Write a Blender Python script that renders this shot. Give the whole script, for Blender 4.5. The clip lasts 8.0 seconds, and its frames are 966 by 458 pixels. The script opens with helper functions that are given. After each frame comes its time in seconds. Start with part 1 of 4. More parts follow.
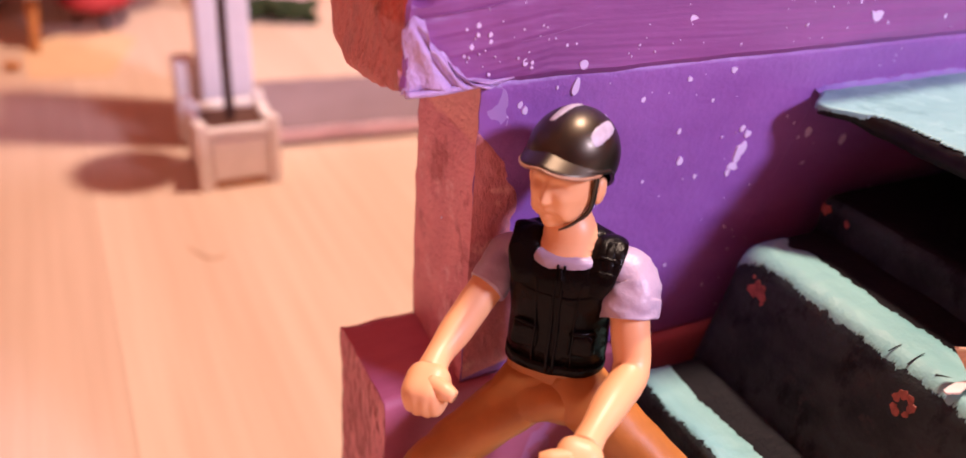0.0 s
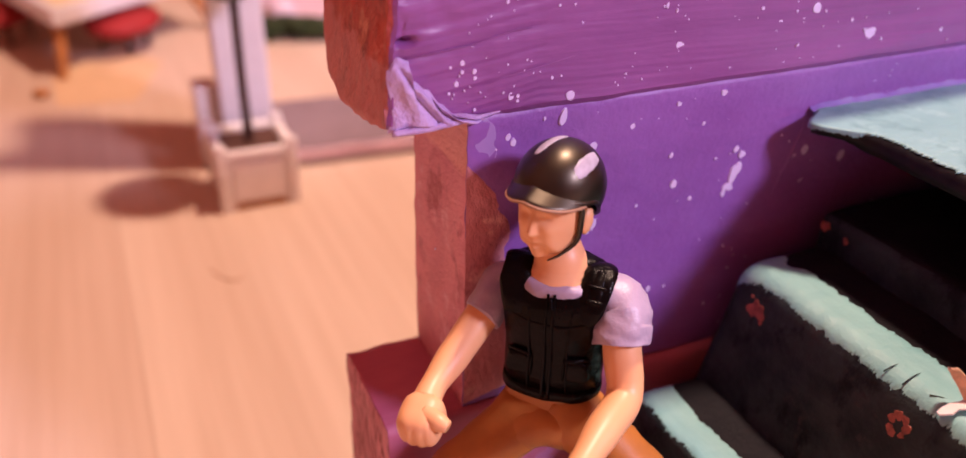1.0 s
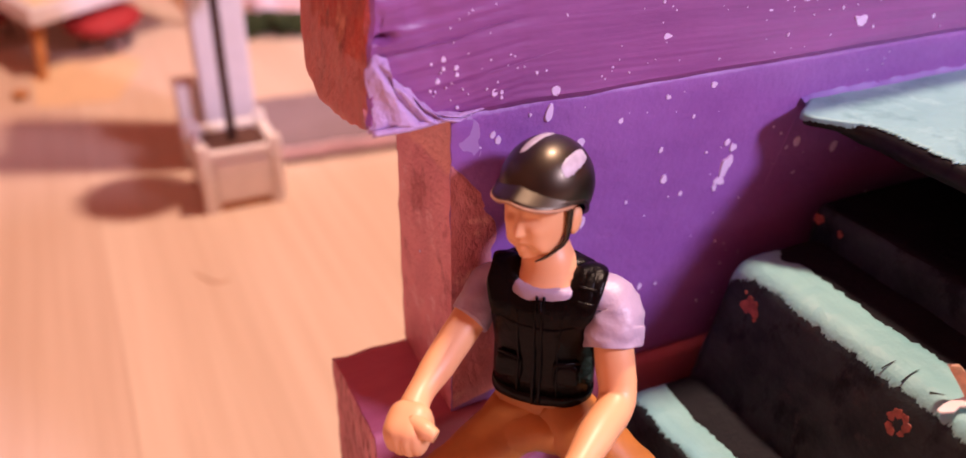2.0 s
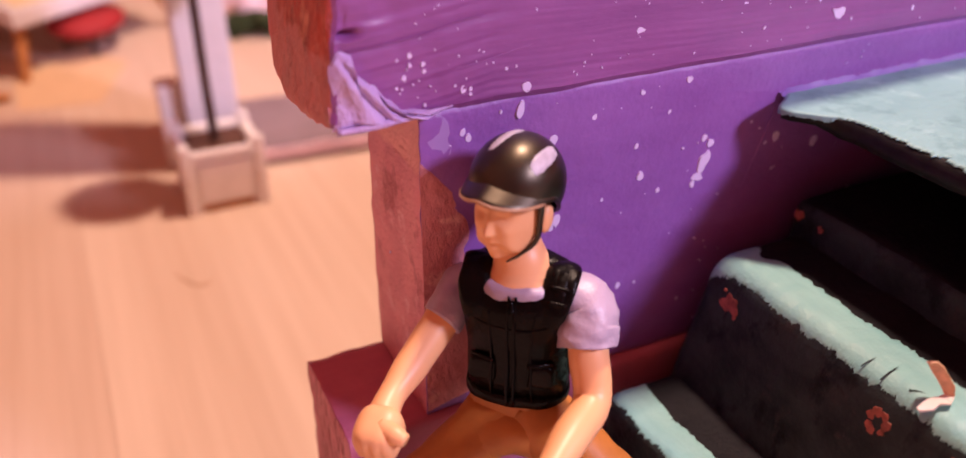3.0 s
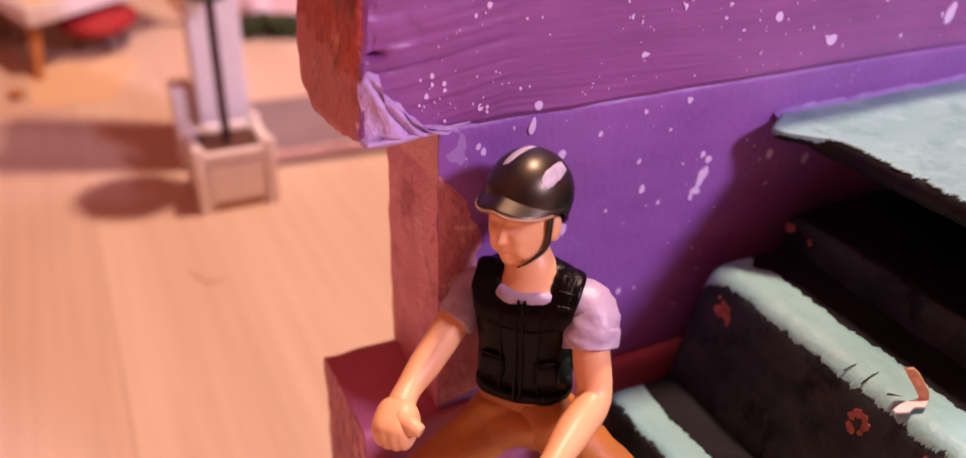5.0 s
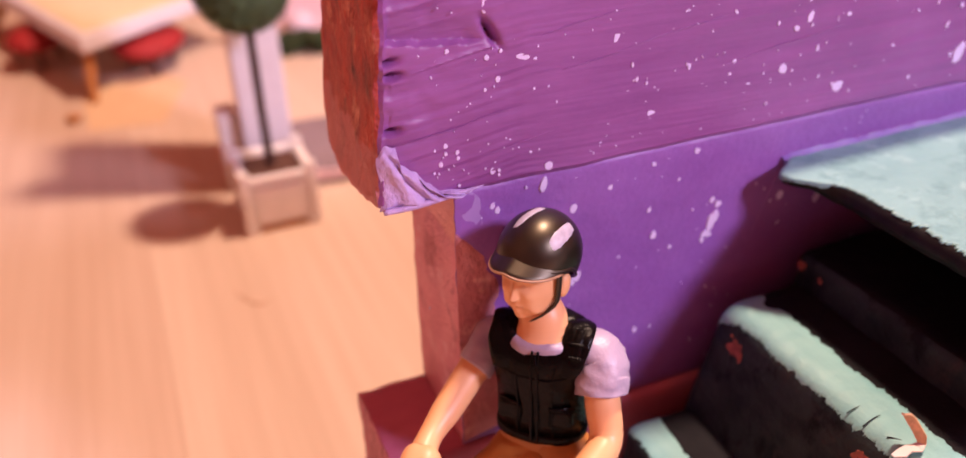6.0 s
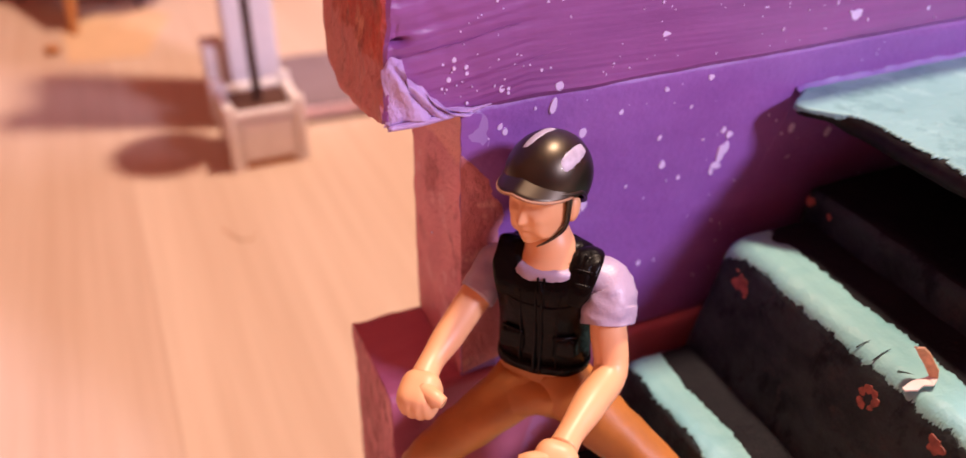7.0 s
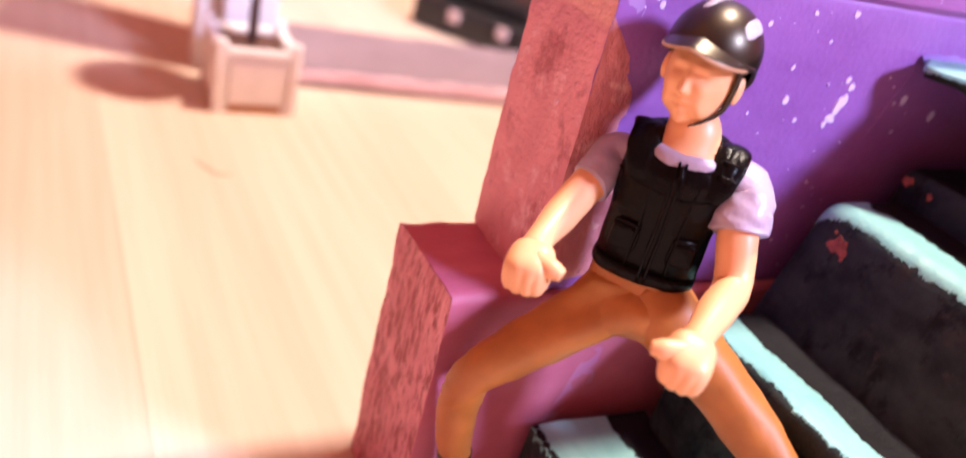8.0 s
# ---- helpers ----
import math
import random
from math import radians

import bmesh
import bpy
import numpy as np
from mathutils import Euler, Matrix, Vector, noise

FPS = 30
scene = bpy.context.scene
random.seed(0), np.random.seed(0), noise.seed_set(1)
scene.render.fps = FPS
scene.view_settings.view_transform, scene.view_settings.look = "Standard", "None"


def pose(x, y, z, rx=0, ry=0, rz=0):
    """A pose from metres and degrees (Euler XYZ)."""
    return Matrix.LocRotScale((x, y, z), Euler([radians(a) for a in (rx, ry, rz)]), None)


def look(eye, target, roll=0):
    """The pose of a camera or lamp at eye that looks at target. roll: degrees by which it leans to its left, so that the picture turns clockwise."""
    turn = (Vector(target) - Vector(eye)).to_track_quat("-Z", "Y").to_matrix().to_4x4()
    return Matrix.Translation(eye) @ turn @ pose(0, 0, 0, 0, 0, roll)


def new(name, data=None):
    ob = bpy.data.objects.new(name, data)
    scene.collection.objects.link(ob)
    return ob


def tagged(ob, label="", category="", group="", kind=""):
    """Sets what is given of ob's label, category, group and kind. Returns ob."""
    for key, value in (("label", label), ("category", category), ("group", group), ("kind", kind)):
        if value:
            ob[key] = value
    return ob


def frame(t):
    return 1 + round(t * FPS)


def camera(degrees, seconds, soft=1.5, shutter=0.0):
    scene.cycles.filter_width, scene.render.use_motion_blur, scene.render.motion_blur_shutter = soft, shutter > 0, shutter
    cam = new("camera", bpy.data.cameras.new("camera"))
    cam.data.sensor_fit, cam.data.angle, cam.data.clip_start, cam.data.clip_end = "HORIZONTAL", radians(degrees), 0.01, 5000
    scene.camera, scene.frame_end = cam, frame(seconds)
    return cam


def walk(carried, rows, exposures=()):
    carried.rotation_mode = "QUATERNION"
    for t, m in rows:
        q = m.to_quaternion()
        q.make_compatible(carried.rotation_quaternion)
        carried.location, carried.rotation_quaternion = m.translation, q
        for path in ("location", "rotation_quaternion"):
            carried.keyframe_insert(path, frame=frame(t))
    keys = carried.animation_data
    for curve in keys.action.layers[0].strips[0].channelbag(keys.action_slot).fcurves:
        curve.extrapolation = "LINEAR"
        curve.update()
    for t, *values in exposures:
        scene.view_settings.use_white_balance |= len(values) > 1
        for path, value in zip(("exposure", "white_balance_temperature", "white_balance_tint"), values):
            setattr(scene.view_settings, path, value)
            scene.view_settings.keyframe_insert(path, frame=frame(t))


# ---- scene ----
# the whole place is toy-sized: lengths below are in centimetres, U turns them into metres
U = 0.01
cam = camera(58.31, 8.0, 1.5, 0.5)
cam.data.dof.use_dof = True
cam.data.dof.focus_distance = 0.118
cam.data.dof.aperture_fstop = 13.0
PATH = [
    (0, (1.108, -0.789, 13.631), (5.900, 8.510, 7.751), 4.17),
    (0.2, (1.128, -0.874, 13.751), (5.788, 8.475, 7.844), 3.98),
    (0.3, (1.198, -0.860, 13.753), (5.808, 8.518, 7.854), 3.90),
    (0.5, (1.272, -0.937, 13.898), (5.823, 8.501, 8.050), 3.11),
    (0.8, (1.590, -0.952, 14.025), (6.057, 8.518, 8.164), 1.88),
    (1, (1.605, -1.028, 14.090), (5.979, 8.486, 8.229), 1.41),
    (1.2, (1.776, -0.878, 14.016), (6.105, 8.629, 8.111), 1.11),
    (1.5, (1.650, -0.852, 13.948), (5.963, 8.621, 7.977), 1.10),
    (1.7, (1.693, -0.783, 13.995), (6.109, 8.657, 8.046), 0.81),
    (2.8, (2.157, -0.680, 14.026), (6.681, 8.699, 8.061), 0.55),
    (3, (2.187, -0.675, 13.910), (6.718, 8.703, 7.948), 0.26),
    (3.2, (2.112, -0.614, 13.835), (6.647, 8.719, 7.808), 0.54),
    (3.5, (2.135, -0.552, 13.817), (6.701, 8.734, 7.743), 0.69),
    (3.8, (2.065, -0.516, 13.697), (6.573, 8.782, 7.595), 0.85),
    (4, (1.997, -0.621, 13.753), (6.517, 8.638, 7.603), 0.82),
    (4.2, (1.860, -0.859, 13.997), (6.339, 8.438, 7.873), 0.91),
    (4.3, (1.797, -0.910, 14.116), (6.333, 8.365, 8.002), 1.35),
    (4.5, (1.672, -0.959, 14.077), (6.320, 8.289, 8.005), 1.29),
    (4.7, (1.603, -1.089, 14.092), (6.317, 8.245, 8.206), 2.26),
    (5.8, (2.064, -1.450, 15.649), (5.985, 8.038, 9.435), -1.90),
    (6, (2.047, -1.591, 15.639), (5.965, 7.983, 9.557), -1.47),
    (6.2, (1.911, -1.603, 15.657), (5.970, 7.951, 9.635), -1.15),
    (6.3, (1.868, -1.791, 15.761), (5.959, 7.745, 9.734), -1.12),
    (6.5, (1.556, -1.782, 15.407), (5.493, 7.857, 9.441), -0.06),
    (6.7, (1.526, -1.689, 15.348), (5.504, 7.887, 9.308), 0.05),
    (6.8, (1.528, -1.592, 15.292), (5.573, 7.899, 9.162), 0.41),
    (6.9, (1.809, -1.330, 15.181), (5.759, 7.855, 8.544), 1.14),
    (7, (1.779, -1.299, 14.998), (5.806, 7.868, 8.384), 0.56),
    (7.1, (1.633, -1.386, 14.959), (5.678, 7.856, 8.462), 0.90),
    (7.2, (1.460, -1.315, 14.870), (5.628, 7.916, 8.435), 1.78),
    (7.3, (1.324, -1.085, 14.550), (5.431, 7.975, 7.839), 2.68),
    (7.4, (0.874, -1.043, 14.016), (5.251, 7.956, 7.395), 4.74),
    (7.5, (0.625, -0.537, 12.888), (5.296, 8.280, 6.222), 7.66),
    (7.6, (0.103, -0.168, 12.092), (5.160, 8.416, 5.404), 12.62),
    (7.7, (-0.353, -0.130, 11.633), (5.068, 8.646, 5.503), 14.54),
    (7.8, (-0.756, -0.376, 11.603), (4.686, 8.632, 5.837), 15.43),
    (7.9, (-0.686, -0.295, 11.558), (4.791, 8.724, 5.842), 14.91),
    (8, (-0.742, -0.343, 11.439), (4.807, 8.776, 5.958), 15.13),
]
walk(cam, [(t, look([a * U for a in e], [a * U for a in g], r)) for t, e, g, r in PATH],
     exposures=[(0.0, -0.15, 6500, 10), (0.5, -0.21, 6670, 13), (1.0, -0.41, 6850, 17), (1.5, -0.29, 6800, 16), (3.0, -0.39, 6850, 17), (3.5, -0.34, 6880, 18),
                (3.8, -0.46, 6880, 18), (4.0, -0.29, 6880, 18), (4.3, -0.42, 6900, 18), (4.5, -0.56, 7250, 27), (6.0, -0.30, 7000, 15), (6.5, -0.28, 6950, 14), (6.8, -0.08, 6350, -4), (7.0, -0.31, 6600, 7),
                (7.3, 0.0, 6100, -6), (7.5, 0.17, 6050, -2), (7.8, 0.17, 6050, -1), (8.0, 0.50, 5650, -4)])

# ---- light ----
world = bpy.data.worlds.new("world")
scene.world = world
world.use_nodes = True
world.node_tree.nodes["Background"].inputs[0].default_value = (1.0, 0.72, 0.6, 1)
world.node_tree.nodes["Background"].inputs[1].default_value = 0.02


def lamp(name, at, watts, radius, colour):
    """A bare globe lamp that lights the whole room."""
    data = bpy.data.lights.new(name, "POINT")
    data.shadow_soft_size, data.energy, data.color = radius, watts, colour
    ob = new(name, data)
    ob.location = [a * U for a in at]
    return ob


lamp("hanging_lamp", (37.4, 17.4, 90), 58, 0.034, (1.0, 0.72, 0.585))
lamp("room_lamp", (65.8, -73.8, 72.8), 66, 0.10, (0.84, 0.75, 1.08))


# ---- materials ----
def shader(name, rough=0.5, metal=0.0, spec=0.5, coat=0.0):
    m = bpy.data.materials.new(name)
    m.use_nodes = True
    n = m.node_tree.nodes
    b = n["Principled BSDF"]
    b.inputs["Roughness"].default_value = rough
    b.inputs["Metallic"].default_value = metal
    b.inputs["Specular IOR Level"].default_value = spec
    b.inputs["Coat Weight"].default_value = coat
    return m, n, m.node_tree.links, b


def coords(n, l, scale, kind="Object"):
    tc = n.new("ShaderNodeTexCoord")
    mp = n.new("ShaderNodeMapping")
    mp.inputs["Scale"].default_value = scale
    l.new(tc.outputs[kind], mp.inputs["Vector"])
    return mp.outputs[0]


def noise_tex(n, l, vec, scale, detail=4.0, rough=0.55):
    t = n.new("ShaderNodeTexNoise")
    t.inputs["Scale"].default_value, t.inputs["Detail"].default_value = scale, detail
    t.inputs["Roughness"].default_value = rough
    l.new(vec, t.inputs["Vector"])
    return t.outputs["Fac"]


def ramp(n, l, fac, stops):
    r = n.new("ShaderNodeValToRGB")
    e = r.color_ramp.elements
    while len(e) < len(stops):
        e.new(0.5)
    for s, (p, c) in zip(e, stops):
        s.position, s.color = p, (*c, 1)
    l.new(fac, r.inputs[0])
    return r.outputs[0]


def mix(n, l, fac, a, b, how="MIX"):
    x = n.new("ShaderNodeMix")
    x.data_type, x.blend_type = "RGBA", how
    for sock, v in ((x.inputs["Factor"], fac), (x.inputs["A"], a), (x.inputs["B"], b)):
        if isinstance(v, (int, float)):
            sock.default_value = v
        elif isinstance(v, tuple):
            sock.default_value = (*v, 1)
        else:
            l.new(v, sock)
    return x.outputs["Result"]


def bump(n, l, b, height, strength, dist):
    k = n.new("ShaderNodeBump")
    k.inputs["Strength"].default_value, k.inputs["Distance"].default_value = strength, dist
    l.new(height, k.inputs["Height"])
    l.new(k.outputs[0], b.inputs["Normal"])


def painted(name, light, dark, rough, streak, grain=(900, 900, 900), bumps=0.5, depth=0.0004, coat=0.0, third=None, spec=0.5, fourth=None, patches=55):
    """Brushed paint: patches of two tones, brush streaks along one way, fine relief."""
    m, n, l, b = shader(name, rough, spec=spec, coat=coat)
    patch = noise_tex(n, l, coords(n, l, (1, 1, 1)), patches, 6, 0.62)
    streaks = noise_tex(n, l, coords(n, l, streak), 1.0, 5, 0.6)
    col = mix(n, l, ramp(n, l, patch, ((0.38, (0, 0, 0)), (0.66, (1, 1, 1)))), dark, light)
    col = mix(n, l, 0.55, col, ramp(n, l, streaks, ((0.35, dark), (0.65, light))))
    if third:
        worn = noise_tex(n, l, coords(n, l, (1, 1, 1)), 130, 8, 0.7)
        col = mix(n, l, ramp(n, l, worn, ((0.56, (0, 0, 0)), (0.66, (1, 1, 1)))), col, third)
    if fourth:
        blots = noise_tex(n, l, coords(n, l, (150, 150, 105)), 1.0, 7, 0.68)
        col = mix(n, l, ramp(n, l, blots, ((0.34, (1, 1, 1)), (0.46, (0, 0, 0)))), col, fourth)
    l.new(col, b.inputs["Base Color"])
    fine = noise_tex(n, l, coords(n, l, grain), 1.0, 5, 0.6)
    add = n.new("ShaderNodeMath")
    add.operation = "ADD"
    l.new(streaks, add.inputs[0]), l.new(fine, add.inputs[1])
    bump(n, l, b, add.outputs[0], bumps, depth)
    return m


def plain(name, colour, rough=0.5, vary=0.12, scale=300, spec=0.5, depth=0.0001, coat=0.0):
    m, n, l, b = shader(name, rough, spec=spec, coat=coat)
    f = noise_tex(n, l, coords(n, l, (1, 1, 1)), scale, 5)
    lo = tuple(c * (1 - vary) for c in colour)
    hi = tuple(min(1, c * (1 + vary)) for c in colour)
    l.new(ramp(n, l, f, ((0.3, lo), (0.7, hi))), b.inputs["Base Color"])
    bump(n, l, b, f, 0.4, depth)
    return m


PURPLE = painted("purple_wall_paint", (0.310, 0.128, 0.470), (0.240, 0.086, 0.380), 0.42, (60, 400, 160), bumps=0.55, depth=0.0003)
BEAM = painted("purple_beam_paint", (0.325, 0.106, 0.352), (0.232, 0.067, 0.264), 0.42, (12, 300, 330), (130, 600, 700), bumps=0.4, depth=0.0004)
PLINTH = painted("plum_block_paint", (0.590, 0.195, 0.300), (0.450, 0.120, 0.215), 0.6, (50, 200, 120), bumps=0.3, depth=0.0003)
ENDWOOD = painted("plum_end_grain_paint", (0.80, 0.350, 0.440), (0.61, 0.225, 0.310), 0.6, (110, 110, 80), (700, 600, 900), 0.75, 0.0009, third=(0.80, 0.46, 0.58), fourth=(0.44, 0.130, 0.180), patches=120)
BARE_SHADE = painted("bare_red_brown_edge_and_shade", (0.72, 0.31, 0.35), (0.50, 0.175, 0.205), 0.6, (130, 130, 90), (700, 700, 500), 0.75, 0.0009, third=(0.84, 0.50, 0.50), fourth=(0.28, 0.060, 0.075), patches=120)
WASH = painted("thin_pale_plum_paint", (0.58, 0.26, 0.46), (0.50, 0.18, 0.38), 0.4, (160, 160, 20), bumps=0.2, depth=0.0002)
VEIL = painted("thin_lilac_paint", (0.42, 0.28, 0.62), (0.33, 0.19, 0.52), 0.45, (90, 90, 90), bumps=0.2, depth=0.0002)

BEAD = painted("blue_lilac_paint", (0.29, 0.21, 0.56), (0.20, 0.13, 0.44), 0.45, (60, 90, 90), bumps=0.3, depth=0.0003)


def end_grain():
    """Sawn end of a plank under thin plum paint: short upright gouges side by side."""
    m, n, l, b = shader("plum_sawn_end", 0.62)
    gouges = noise_tex(n, l, coords(n, l, (500, 800, 300)), 1.0, 3, 0.55)
    bands = noise_tex(n, l, coords(n, l, (60, 110, 90)), 1.0, 4, 0.6)
    ground = ramp(n, l, bands, ((0.32, (0.50, 0.145, 0.205)), (0.66, (0.74, 0.31, 0.39))))
    hole = ramp(n, l, gouges, ((0.36, (1, 1, 1)), (0.56, (0, 0, 0))))
    l.new(mix(n, l, hole, ground, (0.32, 0.065, 0.095)), b.inputs["Base Color"])
    bump(n, l, b, gouges, 1.0, 0.0016)
    return m


def second_coat(m, height, colour, above, ragged=0.006):
    """A second thin coat over one end of a piece, with a ragged edge at a height."""
    n, l = m.node_tree.nodes, m.node_tree.links
    base = n["Principled BSDF"].inputs["Base Color"]
    old = base.links[0].from_socket
    sep = n.new("ShaderNodeSeparateXYZ")
    l.new(coords(n, l, (1, 1, 1)), sep.inputs[0])
    wave = noise_tex(n, l, coords(n, l, (1, 1, 1)), 160, 6, 0.65)
    scaled = n.new("ShaderNodeMath")
    scaled.operation, scaled.inputs[1].default_value = "MULTIPLY", ragged * 2
    l.new(wave, scaled.inputs[0])
    total = n.new("ShaderNodeMath")
    l.new(sep.outputs["Z"], total.inputs[0]), l.new(scaled.outputs[0], total.inputs[1])
    gate = n.new("ShaderNodeMapRange")
    edge = height + ragged
    gate.inputs["From Min"].default_value, gate.inputs["From Max"].default_value = edge - 0.0006, edge + 0.0006
    gate.inputs["To Min"].default_value, gate.inputs["To Max"].default_value = (0.0, 0.62) if above else (0.62, 0.0)
    l.new(total.outputs[0], gate.inputs["Value"])
    l.new(mix(n, l, gate.outputs[0], old, colour), base)


SAWN = end_grain()
REDEND = painted("red_orange_end_paint", (0.66, 0.100, 0.070), (0.33, 0.036, 0.042), 0.5, (300, 380, 160), (900, 900, 500), 0.9, 0.0014, third=(0.74, 0.30, 0.22), fourth=(0.15, 0.018, 0.022), patches=150)
second_coat(REDEND, 0.1065, (0.66, 0.26, 0.29), False, 0.005)
second_coat(ENDWOOD, 0.0895, (0.92, 0.50, 0.46), True, 0.0016)
BLACK = painted("black_step_paint", (0.038, 0.056, 0.058), (0.006, 0.010, 0.012), 0.55, (150, 90, 150), bumps=0.7, depth=0.0004, third=(0.044, 0.042, 0.042), spec=0.16, fourth=(0.006, 0.008, 0.010), patches=85)
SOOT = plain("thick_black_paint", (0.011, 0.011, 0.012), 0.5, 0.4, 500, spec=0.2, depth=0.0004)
TEAL = painted("teal_edge_paint", (0.28, 0.58, 0.57), (0.18, 0.44, 0.45), 0.5, (260, 50, 260), bumps=0.5, depth=0.0003)
# the step edges' teal again, darkened to imitate weaker light on the landing
TEAL_DIM = painted("dimmed_teal_paint", (0.215, 0.44, 0.445), (0.165, 0.365, 0.375), 0.5, (90, 160, 160), bumps=0.5, depth=0.0003, third=(0.26, 0.49, 0.49), fourth=(0.135, 0.31, 0.32))
# the step black, darkened in colour to offset lamplight on the treads
TREAD = painted("black_paint_dimmed_tops", (0.015, 0.0145, 0.018), (0.007, 0.007, 0.009), 0.6, (120, 120, 120), bumps=0.6, depth=0.0004, spec=0.12, patches=90)
SPLAT = plain("lilac_splatter_paint", (0.74, 0.62, 0.95), 0.35, 0.06)
SMEAR = painted("lilac_smear_paint", (0.62, 0.46, 0.78), (0.46, 0.30, 0.64), 0.4, (300, 300, 120), bumps=0.7, depth=0.0008)
MAUVE = plain("mauve_wood", (0.64, 0.50, 0.49), 0.6, 0.1, 100)
PLUM_HOLE = plain("dark_plum_hole", (0.05, 0.008, 0.035), 0.6, 0.4, 700)
RUST = plain("orange_red_blot_paint", (0.30, 0.085, 0.058), 0.55, 0.5, 700)
SKIN = plain("doll_skin_vinyl", (0.81, 0.43, 0.215), 0.42, 0.03, 120, depth=0.00002)
SHIRT = plain("doll_lilac_shirt", (0.41, 0.335, 0.455), 0.40, 0.06, 170, depth=0.0013)
VEST = plain("doll_black_vest", (0.003, 0.002, 0.002), 0.27, 0.3, 420, spec=0.10, depth=0.0010)
TAN = plain("doll_tan_breeches", (0.375, 0.133, 0.024), 0.5, 0.16, 170, depth=0.0005)
GLOSS = plain("doll_gloss_black", (0.006, 0.005, 0.004), 0.36, 0.2, 300, spec=0.75, depth=0.00006, coat=0.05)
GLOSS.node_tree.nodes["Principled BSDF"].inputs["Specular Tint"].default_value = (1.0, 0.84, 0.62, 1)
GREY = plain("doll_grey_flash", (0.38, 0.35, 0.45), 0.45, 0.15, 900)
RIM = plain("doll_tan_rim", (0.40, 0.23, 0.14), 0.4, 0.1)
LACQUER = plain("white_lacquer", (0.80, 0.76, 0.74), 0.4, 0.04, 200)
COLUMN = plain("white_grey_paint", (0.70, 0.68, 0.74), 0.5, 0.04, 200)
SOIL = plain("brown_soil", (0.09, 0.035, 0.022), 0.9, 0.4, 900, depth=0.0006)
STEM = plain("dark_brown_stem", (0.045, 0.018, 0.014), 0.6, 0.3, 900)
LEAF = plain("boxwood_green", (0.055, 0.105, 0.045), 0.7, 0.45, 700)
MOSS = plain("dark_moss_green", (0.02, 0.035, 0.008), 0.9, 0.5, 500)
RED = plain("red_velvet", (0.30, 0.012, 0.016), 0.75, 0.2, 300)
CREAM = plain("cream_table_top", (0.80, 0.68, 0.45), 0.45, 0.06, 100)
BIRCH = plain("bare_wood_chip", (0.72, 0.47, 0.31), 0.6, 0.25, 900)
OAK = plain("honey_wood", (0.42, 0.17, 0.05), 0.5, 0.2, 200)
PINK = plain("pale_pink_card", (0.72, 0.52, 0.55), 0.6, 0.08, 100)
BOARD = plain("grey_mauve_board", (0.23, 0.17, 0.19), 0.6, 0.12, 60)
PALE = plain("pale_lilac_plastic", (0.66, 0.52, 0.62), 0.5, 0.06, 100)
DARK = plain("black_plastic", (0.012, 0.012, 0.013), 0.4, 0.2, 200)
YELLOW = plain("pale_yellow_patch", (0.68, 0.48, 0.30), 0.6, 0.06, 100)
# colours of the unseen room, picked to tint and strengthen bounced light
ROOM = plain("unseen_wall_red_bounce", (0.36, 0.042, 0.012), 0.8, 0.04, 5)
ROSE = plain("unseen_wall_rose_bounce", (0.36, 0.15, 0.10), 0.8, 0.04, 5)
LIME = plain("unseen_ceiling_pink_bounce", (0.60, 0.28, 0.185), 0.8, 0.03, 5)


def floor_material():
    m, n, l, b = shader("pale_laminate", 0.42)
    info = n.new("ShaderNodeObjectInfo")
    tc = n.new("ShaderNodeTexCoord")
    shift = n.new("ShaderNodeVectorMath")
    shift.operation = "ADD"
    far = n.new("ShaderNodeVectorMath")
    far.operation = "SCALE"
    far.inputs["Scale"].default_value = 7.0
    l.new(info.outputs["Random"], far.inputs[0])
    l.new(tc.outputs["Object"], shift.inputs[0]), l.new(far.outputs[0], shift.inputs[1])
    mp = n.new("ShaderNodeMapping")
    mp.inputs["Scale"].default_value = (260, 7, 1)
    l.new(shift.outputs[0], mp.inputs["Vector"])
    grain = noise_tex(n, l, mp.outputs[0], 1.0, 7, 0.62)
    mp2 = n.new("ShaderNodeMapping")
    mp2.inputs["Scale"].default_value = (38, 3, 1)
    l.new(shift.outputs[0], mp2.inputs["Vector"])
    broad = noise_tex(n, l, mp2.outputs[0], 1.0, 3)
    col = mix(n, l, 0.5, ramp(n, l, grain, ((0.3, (0.50, 0.378, 0.290)), (0.62, (0.65, 0.53, 0.435)))),
              ramp(n, l, broad, ((0.3, (0.55, 0.417, 0.320)), (0.7, (0.67, 0.55, 0.455)))))
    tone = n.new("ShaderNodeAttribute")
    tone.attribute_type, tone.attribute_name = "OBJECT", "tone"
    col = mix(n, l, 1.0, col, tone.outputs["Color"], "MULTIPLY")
    l.new(col, b.inputs["Base Color"])
    bump(n, l, b, grain, 0.15, 0.0003)
    return m


FLOOR = floor_material()


